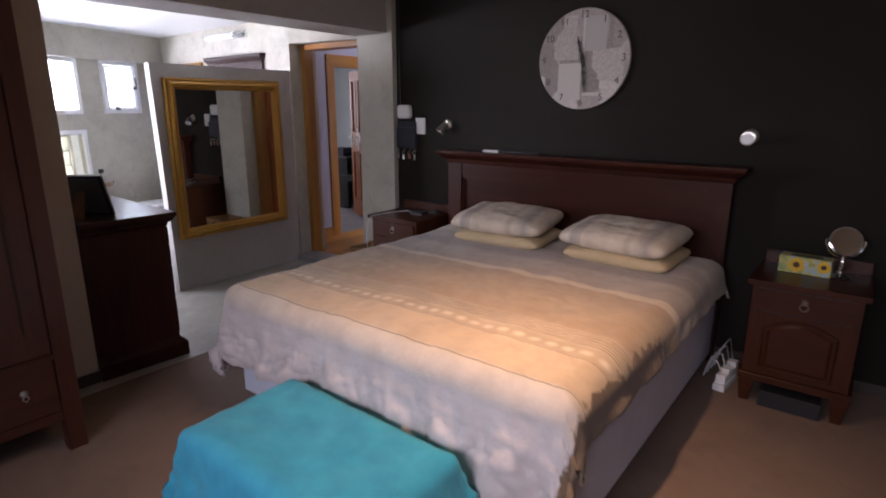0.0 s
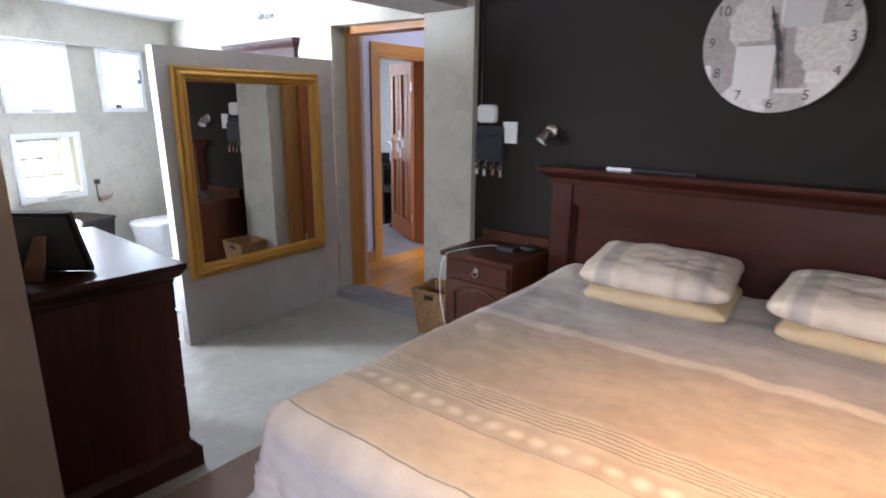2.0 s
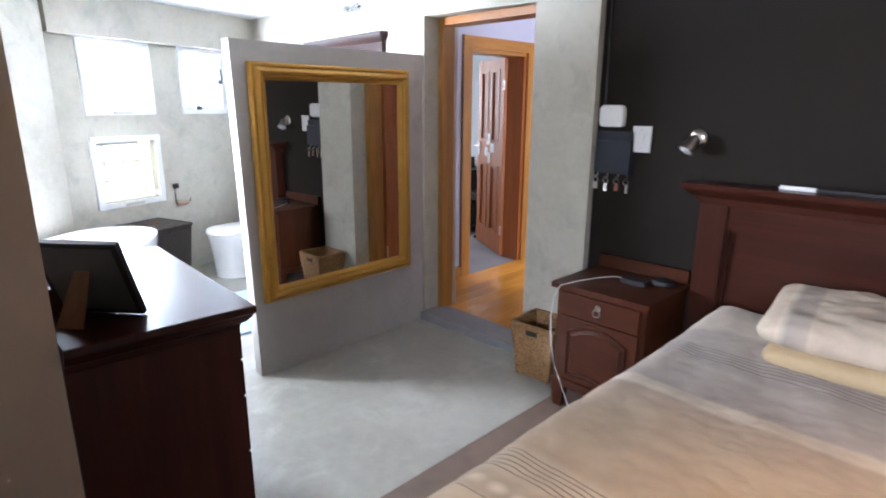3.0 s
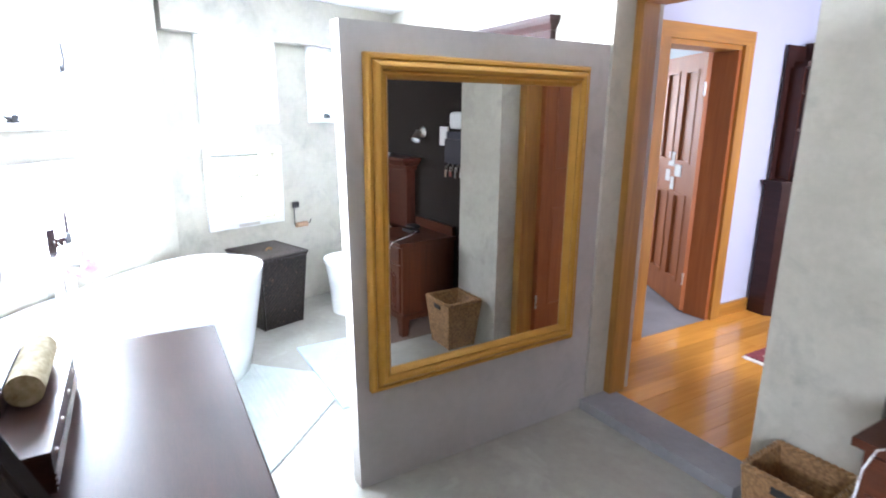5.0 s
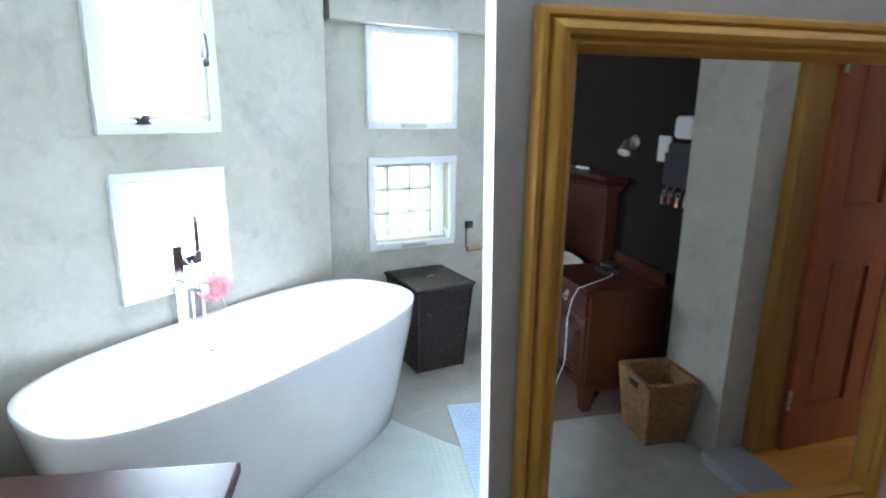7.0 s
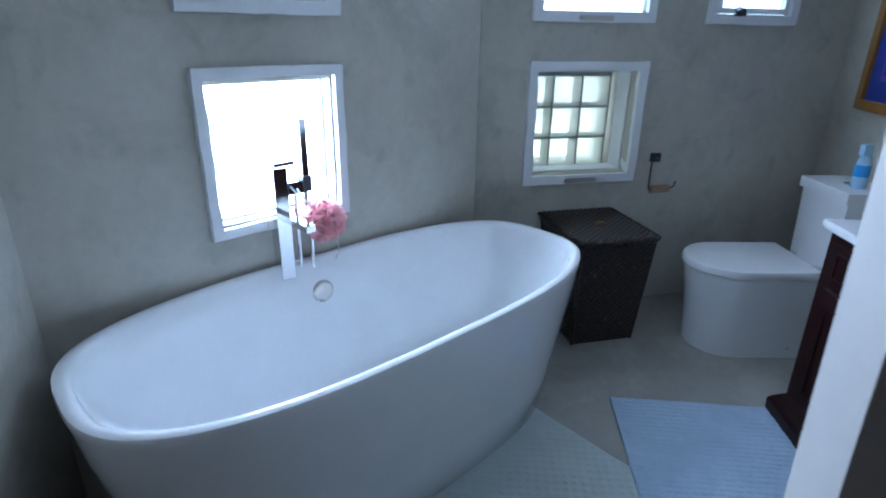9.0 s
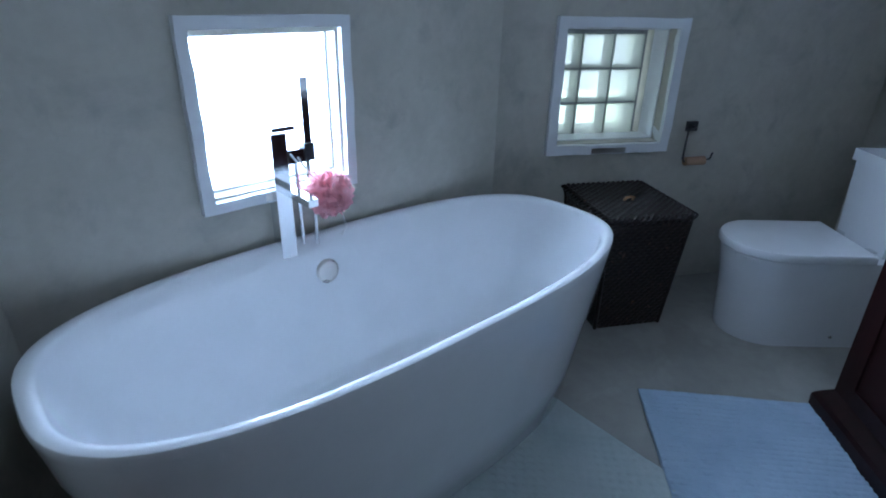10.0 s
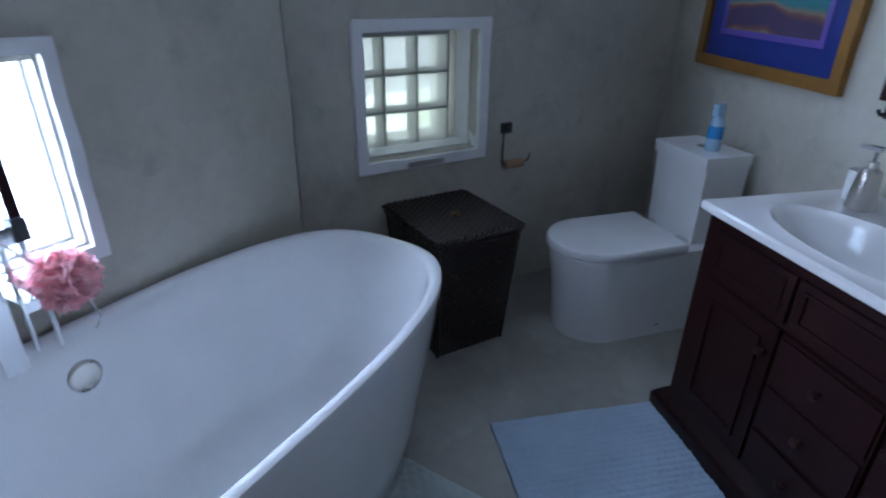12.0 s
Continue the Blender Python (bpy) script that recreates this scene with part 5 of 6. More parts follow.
def clock_hand(name, length, ang, z):
    bm = bmesh.new()
    a = math.radians(90 - ang)
    d, s = Vector((math.cos(a), math.sin(a), 0)), Vector((-math.sin(a), math.cos(a), 0))
    prof = [(-0.05, 0.007), (-0.03, 0.012), (0, 0.012), (length * 0.3, 0.006), (length * 0.4, 0.014), (length * 0.5, 0.006), (length * 0.72, 0.011), (length * 0.85, 0.004), (length, 0.002)]
    lft = [[bm.verts.new(d * p + s * w + Vector((0, 0, zz))) for zz in (z, z + 0.002)] for p, w in prof]
    rgt = [[bm.verts.new(d * p - s * w + Vector((0, 0, zz))) for zz in (z, z + 0.002)] for p, w in prof]
    for i in range(len(prof) - 1):
        bm.faces.new((lft[i][1], rgt[i][1], rgt[i + 1][1], lft[i + 1][1]))
        bm.faces.new((lft[i][0], lft[i][1], lft[i + 1][1], lft[i + 1][0]))
        bm.faces.new((rgt[i][0], rgt[i + 1][0], rgt[i + 1][1], rgt[i][1]))
    part(name, bm, INK, ck, "black ornate hand")


clock_hand("hour_hand", 0.15, 344, 0.026)
clock_hand("minute_hand", 0.21, 172, 0.029)
part("centre_cap", lathe(bmesh.new(), [(0.012, 0.022), (0.012, 0.034), (0.005, 0.037)], 16), INK, ck, smooth=True)


# ---- wall fittings ----
def soft_plate(hw, hh, r, depth, n=8):
    """A plate with round corners in front of the wall, its front edge rounded over."""
    bm = bmesh.new()
    loops = []
    for o, y in ((0, 0), (0, -depth + 0.010), (0.002, -depth + 0.005), (0.005, -depth + 0.002), (0.010, -depth)):
        pts = []
        for k, (sx, sz) in enumerate(((1, 1), (-1, 1), (-1, -1), (1, -1))):
            for i in range(n + 1):
                a = math.pi / 2 * (k + i / n)
                pts.append(bm.verts.new((sx * (hw - r) + (r - o) * math.cos(a), y, sz * (hh - r) + (r - o) * math.sin(a))))
        loops.append(pts)
    for a, b in zip(loops, loops[1:]):
        bridge(bm, a, b)
    bm.faces.new(loops[0][::-1]), bm.faces.new(loops[-1])
    return bm


def reading_lamp(m, aim, label):
    l = thing("wall_lamp", m, label, "wall lamp", "reading lamps")
    part("wall_plate", lathe(bmesh.new(), [(0.040, 0), (0.042, 0.006), (0.036, 0.014), (0.018, 0.020)], 28, (0, 0, 0), (1, 0, 0), (0, 0, 1), (0, -1, 0)), STEEL, l, smooth=True)
    part("arm", tube(bmesh.new(), [(0, -0.015, 0), (0, -0.035, -0.002), (-0.004, -0.05, -0.012)], 0.008), STEEL, l, smooth=True)
    a = Vector(aim).normalized()
    p = Vector((-0.004, -0.055, -0.016))
    s1 = a.orthogonal().normalized()
    head = part("spot_head", lathe(bmesh.new(), [(0.012, -0.03), (0.022, -0.022), (0.026, 0.0), (0.034, 0.035), (0.038, 0.05), (0.034, 0.049)], 24, p, s1, a.cross(s1), a), STEEL, l, smooth=True)
    part("bulb", lathe(bmesh.new(), [(0.030, 0.0495), (0.028, 0.0515), (0.01, 0.053)], 20, p, s1, a.cross(s1), a), WHITE_PLASTIC, head, "unlit spot bulb", True)
    return l


reading_lamp(pose(-2.415, 3.3595, 1.365), (-0.35, -0.5, -0.8), "small satin nickel reading spotlight on the dark wall")
reading_lamp(pose(-0.293, 3.3595, 1.345), (0.1, -0.95, 0.15), "small satin nickel reading spotlight on the dark wall")
th = thing("thermostat", pose(-2.855, 3.3595, 1.458), "rounded white plastic wall control box", "wall control")
part("case", soft_plate(0.068, 0.055, 0.028, 0.035), WHITE_PLASTIC, th, smooth=True)
part("front_plate", boxes((-0.042, 0.042, -0.0375, -0.0355, -0.03, 0.03), bevel=0.001), WHITE_PLASTIC, th)
part("cable", tube(bmesh.new(), [(-0.055, -0.006, 1.10), (-0.056, -0.006, 0.6), (-0.054, -0.006, 0.2), (-0.050, -0.008, 0.05)], 0.004, 6), BLACK, th, "thin black cable running up the wall corner", True)
sw = thing("light_switch", pose(-2.69, 3.3595, 1.348), "white plastic light switch plate", "switch")
part("plate", boxes((-0.048, 0.048, -0.012, 0, -0.064, 0.064), bevel=0.004), WHITE_PLASTIC, sw, smooth=True)
part("rocker", boxes((-0.016, 0.016, -0.016, -0.0125, -0.025, 0.025), bevel=0.001), WHITE_PLASTIC, sw)
for z in (-0.045, 0.045):
    part("screw", rod(bmesh.new(), (0, -0.0122, z), (0, -0.0135, z), 0.004), STEEL, sw)
kh = thing("key_rack", pose(-2.83, 3.3595, 1.273), "navy wall pocket with keys hanging below", "key rack")
part("pocket_back", boxes((-0.103, 0.103, -0.012, 0, -0.108, 0.108), bevel=0.003), NAVY, kh)
part("pocket_front", boxes((-0.098, 0.098, -0.032, -0.0125, -0.100, 0.06), bevel=0.006), NAVY, kh)
for k, x in enumerate((-0.09, -0.03, 0.03, 0.085)):
    hook = part("hook", tube(bmesh.new(), [(x, -0.006, -0.105), (x, -0.012, -0.125), (x, -0.026, -0.132), (x, -0.034, -0.122)], 0.003, 6), STEEL, kh, "small steel hook", True)
    pts = [(x + 0.014 * math.sin(q), -0.026, -0.145 + 0.014 * math.cos(q)) for q in [2 * math.pi * i / 14 for i in range(15)]]
    part("key_ring", tube(bmesh.new(), pts, 0.002, 6), STEEL, hook, smooth=True)
    bm = boxes((x - 0.014 + 0.004 * k, x + 0.012, -0.030, -0.024, -0.192 - 0.008 * (k % 2), -0.158), bevel=0.003)
    part("key_fob", bm, [STEEL, CHROME, plain("red_fob", (0.35, 0.12, 0.09), 0.5), STEEL][k], hook)

# ---- wardrobe ----
wd = thing("wardrobe", pose(-2.99, -0.62, 0), "tall red-brown wooden wardrobe with a drawer and splayed feet", "wardrobe")
RED = wood("red_mahogany", (0.030, 0.008, 0.005), (0.085, 0.024, 0.012), 2, 0.4)
RED_H = wood("red_mahogany_across", (0.030, 0.008, 0.005), (0.085, 0.024, 0.012), 1, 0.4)
part("carcass", boxes((0, 0.555, 0.02, 1.195, 0.17, 2.05), bevel=0.006), RED, wd)
part("corner_post", boxes((0.53, 0.59, 1.14, 1.21, 0.0, 2.07), bevel=0.008), RED, wd)
part("corner_post", boxes((0.53, 0.59, 0.0, 0.07, 0.0, 2.07), bevel=0.008), RED, wd)
part("foot", boxes((0.0, 0.06, 1.14, 1.20, 0, 0.18), bevel=0.006), RED, wd)
part("foot", boxes((0.0, 0.06, 0.02, 0.08, 0, 0.18), bevel=0.006), RED, wd)
for k, (y0, y1) in enumerate(((0.075, 0.6), (0.605, 1.135))):
    dr = part("drawer", boxes((0.556, 0.578, y0, y1, 0.20, 0.44), bevel=0.006), RED_H, wd)
    for yy in (y0 + 0.12, y1 - 0.12):
        h = part("handle", lathe(bmesh.new(), [(0.016, 0), (0.014, 0.004), (0.006, 0.012)], 14, (0.578, yy, 0.33), (0, 1, 0), (0, 0, 1), (1, 0, 0)), STEEL, dr, "small metal pull", True)
        part("drop", tube(bmesh.new(), [(0.588, yy, 0.328), (0.592, yy - 0.012, 0.312), (0.592, yy, 0.298), (0.592, yy + 0.012, 0.312), (0.588, yy, 0.328)], 0.0035, 6), STEEL, h, smooth=True)
    do = part("door", boxes((0.556, 0.576, y0, y1, 0.47, 2.02), bevel=0.005), RED, wd)
    bm = boxes((0.5765, 0.586, y0 + 0.09, y1 - 0.09, 0.58, 1.90), bevel=0.008)
    part("fielded_panel", bm, RED, do)
part("waist_rail", boxes((0.556, 0.59, 0.07, 1.14, 0.445, 0.468), bevel=0.006), RED_H, wd)
part("apron", boxes((0.545, 0.575, 0.07, 1.14, 0.15, 0.195), bevel=0.006), RED_H, wd)
part("cornice", boxes((-0.0, 0.63, -0.04, 1.25, 2.075, 2.13), bevel=0.02), RED_H, wd)

# ---- chest of drawers ----
MAHOG = surface("near_black_mahogany", (0.024, 0.0075, 0.0055), (0.050, 0.0150, 0.0100), 2.5, 40, 0.29, relief=0.0, stretch=(1, 7, 7), gloss_vary=0.03)
MAHOG_V = wood("near_black_mahogany_upright", (0.030, 0.0085, 0.006), (0.075, 0.0215, 0.0135), 2, 0.38)
for m in (MAHOG, MAHOG_V):
    m.node_tree.nodes["Principled BSDF"].inputs["Specular IOR Level"].default_value = 0.17
cd = thing("chest_of_drawers", pose(-3.922, 0.8956, 0.002, 0, 0, -2.3), "dark cherry chest of drawers with moulded cornice top", "chest of drawers")
w, d = 0.915, 0.515
part("body", boxes((0, w, 0.03, d - 0.02, 0.10, 0.835), bevel=0.004), MAHOG_V, cd)
bm = bmesh.new()
loops = []
for o, z in ((0.0, 0.815), (0.006, 0.825), (0.008, 0.838), (0.022, 0.846), (0.034, 0.862), (0.040, 0.872), (0.046, 0.878), (0.046, 0.897), (0.042, 0.90)):
    loops.append([bm.verts.new(p) for p in ((-o, 0.03, z), (w + o, 0.03, z), (w + o, d - 0.02 + o, z), (-o, d - 0.02 + o, z))])
for a, b in zip(loops, loops[1:]):
    bridge(bm, a, b)
bm.faces.new(loops[-1]), bm.faces.new(loops[0][::-1])
part("top", bm, MAHOG, cd)
bm = bmesh.new()
loops = [[bm.verts.new(p) for p in ((-o, 0.03, z), (w + o, 0.03, z), (w + o, d - 0.02 + o, z), (-o, d - 0.02 + o, z))] for o, z in ((0.034, 0.0), (0.034, 0.085), (0.022, 0.10), (0.006, 0.118), (0.0, 0.122))]
for a, b in zip(loops, loops[1:]):
    bridge(bm, a, b)
bm.faces.new(loops[-1]), bm.faces.new(loops[0][::-1])
part("plinth", bm, MAHOG, cd)
for z0, z1, cols in ((0.14, 0.35, 1), (0.36, 0.56, 1), (0.57, 0.69, 2), (0.70, 0.805, 2)):
    for k in range(cols):
        x0, x1 = 0.03 + k * (w - 0.06) / cols, 0.03 + (k + 1) * (w - 0.06) / cols
        dr = part("drawer", boxes((x0 + 0.004, x1 - 0.004, d - 0.0195, d, z0, z1), bevel=0.006), MAHOG, cd)
        for xx in ((x0 + x1) / 2,) if cols == 2 else (x0 + 0.2, x1 - 0.2):
            part("knob", lathe(bmesh.new(), [(0.008, 0), (0.007, 0.010), (0.016, 0.018), (0.014, 0.026), (0.004, 0.029)], 16, (xx, d, (z0 + z1) / 2), (1, 0, 0), (0, 0, 1), (0, 1, 0)), ESPRESSO, dr, "turned wooden knob", True)

# photo frame seen from behind, boxes
pf = thing("photo_frame", pose(-3.205, 1.045, 0.903, 0, 0, 40), "black photo frame on its strut, seen from behind", "photo frame")
tilt = Matrix.Rotation(radians(20), 4, "X")
bm = boxes((-0.13, 0.13, -0.009, 0.009, 0.003, 0.25), bevel=0.003)
bmesh.ops.transform(bm, matrix=tilt, verts=bm.verts)
part("frame", bm, BLACK, pf)
bm = boxes((-0.113, 0.113, -0.0125, -0.0095, 0.02, 0.235))
bmesh.ops.transform(bm, matrix=tilt, verts=bm.verts)
part("back_board", bm, GREY_BACK, pf, "grey card back")
bm = bmesh.new()
a = [bm.verts.new(p) for p in ((-0.022, -0.064, 0.145), (0.022, -0.064, 0.145), (0.04, -0.14, 0.002), (-0.04, -0.14, 0.002))]
b = [bm.verts.new(v.co + Vector((0, -0.006, 0.0))) for v in a]
bridge(bm, a, b)
bm.faces.new(a), bm.faces.new(b[::-1])
part("strut", bm, TAN_STRUT, pf, "tan board strut")

jb = thing("jewel_box", pose(-3.49, 0.985, 0.903, 0, 0, 178), "red-brown wooden box with brass studs and open tray", "wooden box")
part("box_body", boxes((-0.21, 0.21, -0.11, 0.095, 0, 0.075), bevel=0.004), CHERRY, jb)
part("upper_tray", boxes((-0.05, 0.21, -0.02, 0.07, 0.0755, 0.115), bevel=0.004), TEAK, jb)
for x in (-0.17, -0.06, 0.06, 0.17):
    part("stud", lathe(bmesh.new(), [(0.006, 0), (0.005, 0.003), (0.002, 0.005)], 10, (x, -0.11, 0.055), (1, 0, 0), (0, 0, 1), (0, -1, 0)), STEEL, jb, "small brass stud", True)
for z in (0.012, 0.022, 0.032):
    part("edge_bead", rod(bmesh.new(), (-0.21, -0.1105, z), (0.21, -0.1105, z), 0.003, 0.003, 6), TEAK, jb, smooth=True)
ROLL = surface("cream_dotted_cloth", (0.22, 0.17, 0.07), (0.66, 0.58, 0.38), 45, 120, 0.85, relief=0.4)
bm = rod(bmesh.new(), (-0.02, -0.05, 0.108), (0.20, -0.05, 0.108), 0.032, 0.032, 24)
rl = tagged(link("rolled_cloth", bm, ROLL, True), "rolled cream dotted cloth on the wooden box", "cloth roll")
rl.matrix_world = jb.matrix_world @ pose(0, -0.005, 0.0)
# ---- bath ----
BC = A0 + UA * 0.345 + NA * 0.393


def oval(bm, a, b, z, n=120, power=2.9, dx=0.0):
    vs = []
    for i in range(n):
        q = 2 * math.pi * i / n
        c, s = math.cos(q), math.sin(q)
        vs.append(bm.verts.new((dx + a * math.copysign(abs(c) ** (2 / power), c), b * math.copysign(abs(s) ** (2 / power), s), z)))
    return vs


bt = thing("bathtub", Matrix(((UA.x, NA.x, 0, BC.x), (UA.y, NA.y, 0, BC.y), (0, 0, 1, 0.002), (0, 0, 0, 1))), "white freestanding oval acrylic bathtub", "bathtub")
bm = bmesh.new()
sections = [(0.722, 0.296, 0.0), (0.735, 0.306, 0.012), (0.768, 0.324, 0.16), (0.806, 0.346, 0.34), (0.842, 0.369, 0.50), (0.854, 0.379, 0.588), (0.856, 0.380, 0.605), (0.853, 0.378, 0.613), (0.843, 0.370, 0.617), (0.830, 0.357, 0.616), (0.821, 0.349, 0.610), (0.815, 0.342, 0.598), (0.788, 0.323, 0.48), (0.734, 0.290, 0.32), (0.690, 0.266, 0.235), (0.640, 0.243, 0.178), (0.585, 0.217, 0.150), (0.52, 0.185, 0.140), (0.42, 0.14, 0.135), (0.12, 0.05, 0.132)]
loops = [oval(bm, a, b, z) for a, b, z in sections]
for a, b in zip(loops, loops[1:]):
    bridge(bm, a, b)
bm.faces.new(loops[0][::-1]), bm.faces.new(loops[-1])
part("tub", bm, ACRYLIC, bt, smooth=True)
part("overflow", lathe(bmesh.new(), [(0.040, -0.01), (0.041, 0.004), (0.036, 0.009), (0.030, 0.011), (0.010, 0.012)], 28, (0.005, -0.326, 0.490), (1, 0, 0), (0, -0.166, 0.986), (0, 0.986, 0.166)), STEEL, bt, "round chrome overflow", True)
part("drain", lathe(bmesh.new(), [(0.036, 0.128), (0.036, 0.139), (0.030, 0.144), (0.008, 0.145)], 28, (-0.02, -0.125, 0.002)), CHROME, bt, "round chrome waste", True)

# ---- freestanding bath tap ----
tp = thing("bath_tap", frame_pose(A0 + NA * 0.032, UA, NA, 0.232, 0.002), "square chrome freestanding bath mixer with hand shower", "tap")
part("floor_plate", boxes((-0.045, 0.045, -0.045, 0.025, 0, 0.01), bevel=0.002), CHROME, tp)
part("column", boxes((-0.024, 0.024, -0.024, 0.024, 0.01, 0.955), bevel=0.004), CHROME, tp)
part("lever", boxes((-0.012, 0.06, -0.01, 0.012, 0.958, 0.97), bevel=0.002), CHROME, tp)
sp = part("spout", boxes((0.0, 0.03, -0.17, 0.02, 0.775, 0.797), bevel=0.003), CHROME, tp)
part("diverter_block", boxes((0.024, 0.085, -0.03, 0.02, 0.865, 0.905), bevel=0.003), CHROME, tp)
part("holder", boxes((0.075, 0.105, -0.035, 0.005, 0.868, 0.918), bevel=0.003), DARK_METAL, tp)
part("hand_shower", boxes((0.078, 0.102, -0.028, -0.004, 0.9185, 1.105), bevel=0.003), CHROME, tp, "chrome stick hand shower")
bm = tube(bmesh.new(), [(0.09, -0.016, 0.868), (0.09, -0.018, 0.80), (0.10, -0.02, 0.70), (0.10, -0.015, 0.58), (0.08, -0.01, 0.45), (0.055, -0.01, 0.55), (0.052, -0.016, 0.70), (0.05, -0.018, 0.862)], 0.007)
part("hose", bm, CHROME, tp, "ribbed chrome hose", True)
PINK = surface("pink_mesh", (0.88, 0.50, 0.54), (0.96, 0.68, 0.70), 40, 200, 0.8, relief=0.3)
t = PINK.node_tree
sheer = node(t, "ShaderNodeMixShader", [(1, t.nodes["Principled BSDF"].outputs[0]), (2, node(t, "ShaderNodeBsdfTranslucent", Color=(0.96, 0.62, 0.66, 1)).outputs[0])], Fac=0.55)
t.links.new(sheer.outputs[0], t.nodes["Material Output"].inputs["Surface"])
bm = bmesh.new()
rs = random.Random(4)
for k in range(640):
    v = Vector((rs.gauss(0, 1), rs.gauss(0, 1), rs.gauss(0, 1))).normalized()
    r = 0.074 * rs.uniform(0.5, 1.0)
    o = v.orthogonal().normalized()
    o = Matrix.Rotation(rs.uniform(0, 6.28), 3, v) @ o
    p2 = v.cross(o)
    pts = []
    for i in range(7):
        q = math.pi * (i / 6 - 0.5) * 1.3
        pts.append([bm.verts.new(v * (r * (0.35 + 0.65 * math.cos(q)) + e) + o * r * 0.34 * math.sin(q) + p2 * (e * 0.6 - 0.004 + 0.006 * math.sin(i * 2.2 + k))) for e in (0.0, 0.011)])
    for a, b in zip(pts, pts[1:]):
        bm.faces.new((a[0], b[0], b[1], a[1]))
lf = thing("bath_puff", frame_pose(A0 + NA * 0.085, UA, NA, 0.362, 0.765), "pink mesh bath puff hanging from the tap", "bath puff")
part("puff", bm, PINK, lf)
part("cord", tube(bmesh.new(), [(-0.09, 0.0, 0.125), (-0.06, 0.01, 0.08), (-0.03, 0.005, 0.04), (0.0, 0, 0.0), (0.03, -0.02, -0.06), (0.05, -0.015, -0.12), (0.035, -0.01, -0.15)], 0.003, 6), WHITE_PLASTIC, lf, "white cord", True)

# ---- toilet ----
tl = thing("toilet", pose(-6.245, 3.33, 0.002, 0, 0, 5.5), "white ceramic close-coupled toilet with closed lid", "toilet")


def dshape(bm, w, front, back, z, n=20):
    vs = [bm.verts.new((-w, back, z)), bm.verts.new((-w, front + w * 1.05, z))]
    vs += [bm.verts.new((-w * math.cos(math.pi * i / n), front + w * 1.05 - w * 1.05 * math.sin(math.pi * i / n), z)) for i in range(1, n)]
    vs += [bm.verts.new((w, front + w * 1.05, z)), bm.verts.new((w, back, z))]
    return vs


bm = bmesh.new()
loops = [dshape(bm, *q) for q in ((0.168, -0.745, 0, 0.0), (0.166, -0.748, 0, 0.015), (0.168, -0.758, 0, 0.15), (0.174, -0.775, 0, 0.28), (0.180, -0.792, 0, 0.365), (0.181, -0.795, 0, 0.385), (0.177, -0.79, 0, 0.392))]
for a, b in zip(loops, loops[1:]):
    bridge(bm, a, b)
bm.faces.new(loops[0][::-1]), bm.faces.new(loops[-1])
part("bowl", bm, CERAMIC, tl, smooth=True)
bm = bmesh.new()
loops = [dshape(bm, *q) for q in ((0.186, -0.80, -0.29, 0.395), (0.19, -0.806, -0.288, 0.40), (0.19, -0.806, -0.288, 0.422), (0.184, -0.80, -0.292, 0.430), (0.15, -0.76, -0.31, 0.433))]
for a, b in zip(loops, loops[1:]):
    bridge(bm, a, b)
bm.faces.new(loops[0][::-1]), bm.faces.new(loops[-1])
part("lid", bm, CERAMIC, tl, "closed white seat lid", True)
for x in (-0.10, 0.10):
    part("hinge", boxes((x - 0.02, x + 0.02, -0.282, -0.245, 0.393, 0.42), bevel=0.004), CHROME, tl)
bm = bmesh.new()
loops = [[bm.verts.new(p) for p in ((-w2, -dd, z), (w2 - 0.03, -dd, z), (w2 - 0.03, -0.03, z), (-w2, -0.03, z))] for w2, dd, z in ((0.158, 0.225, 0.393), (0.168, 0.235, 0.72))]
bridge(bm, *loops)
bm.faces.new(loops[0][::-1]), bm.faces.new(loops[1])
part("cistern", rounded(bm, 0.018, 3), CERAMIC, tl, smooth=True)
cl = part("cistern_lid", boxes((-0.175, 0.145, -0.25, -0.03, 0.7205, 0.768), bevel=0.010, segments=3), CERAMIC, tl, smooth=True)
part("flush_button", lathe(bmesh.new(), [(0.024, 0.768), (0.024, 0.773), (0.018, 0.775)], 24, (-0.015, -0.14, 0)), CHROME, cl, "round chrome flush button", True)
part("bolt_cap", lathe(bmesh.new(), [(0.008, 0), (0.006, 0.004)], 12, (0.168, -0.35, 0.05), (0, 1, 0), (0, 0, 1), (1, 0, 0)), CHROME, tl, smooth=True)
BLUE_LIQ = plain("blue_plastic", (0.06, 0.28, 0.62), 0.25)
CLEAR_BLUE = plain("pale_blue_plastic", (0.36, 0.55, 0.72), 0.2)
sb = thing("spray_bottle", pose(-6.19, 3.19, 0.7705, 0, 0, 20), "blue plastic spray bottle on the cistern", "bottle")
part("bottle", lathe(bmesh.new(), [(0.026, 0), (0.030, 0.006), (0.030, 0.05), (0.027, 0.10), (0.024, 0.125), (0.012, 0.14)], 24), CLEAR_BLUE, sb, smooth=True)
part("label_band", lathe(bmesh.new(), [(0.0305, 0.05), (0.0308, 0.052), (0.0295, 0.098), (0.028, 0.10)], 24), BLUE_LIQ, sb, "blue wrap label", True)
part("sprayer", boxes((-0.012, 0.012, -0.03, 0.014, 0.14, 0.185), bevel=0.005), CLEAR_BLUE, sb, smooth=True)

# toilet roll holder
hb = thing("toilet_roll_holder", frame_pose(B0, UB, NB, 0.705, 0.79), "chrome toilet roll holder with an empty cardboard tube", "toilet roll holder")
part("wall_plate", boxes((-0.026, 0.026, -0.016, -0.0005, -0.022, 0.022), bevel=0.003), DARK_METAL, hb)
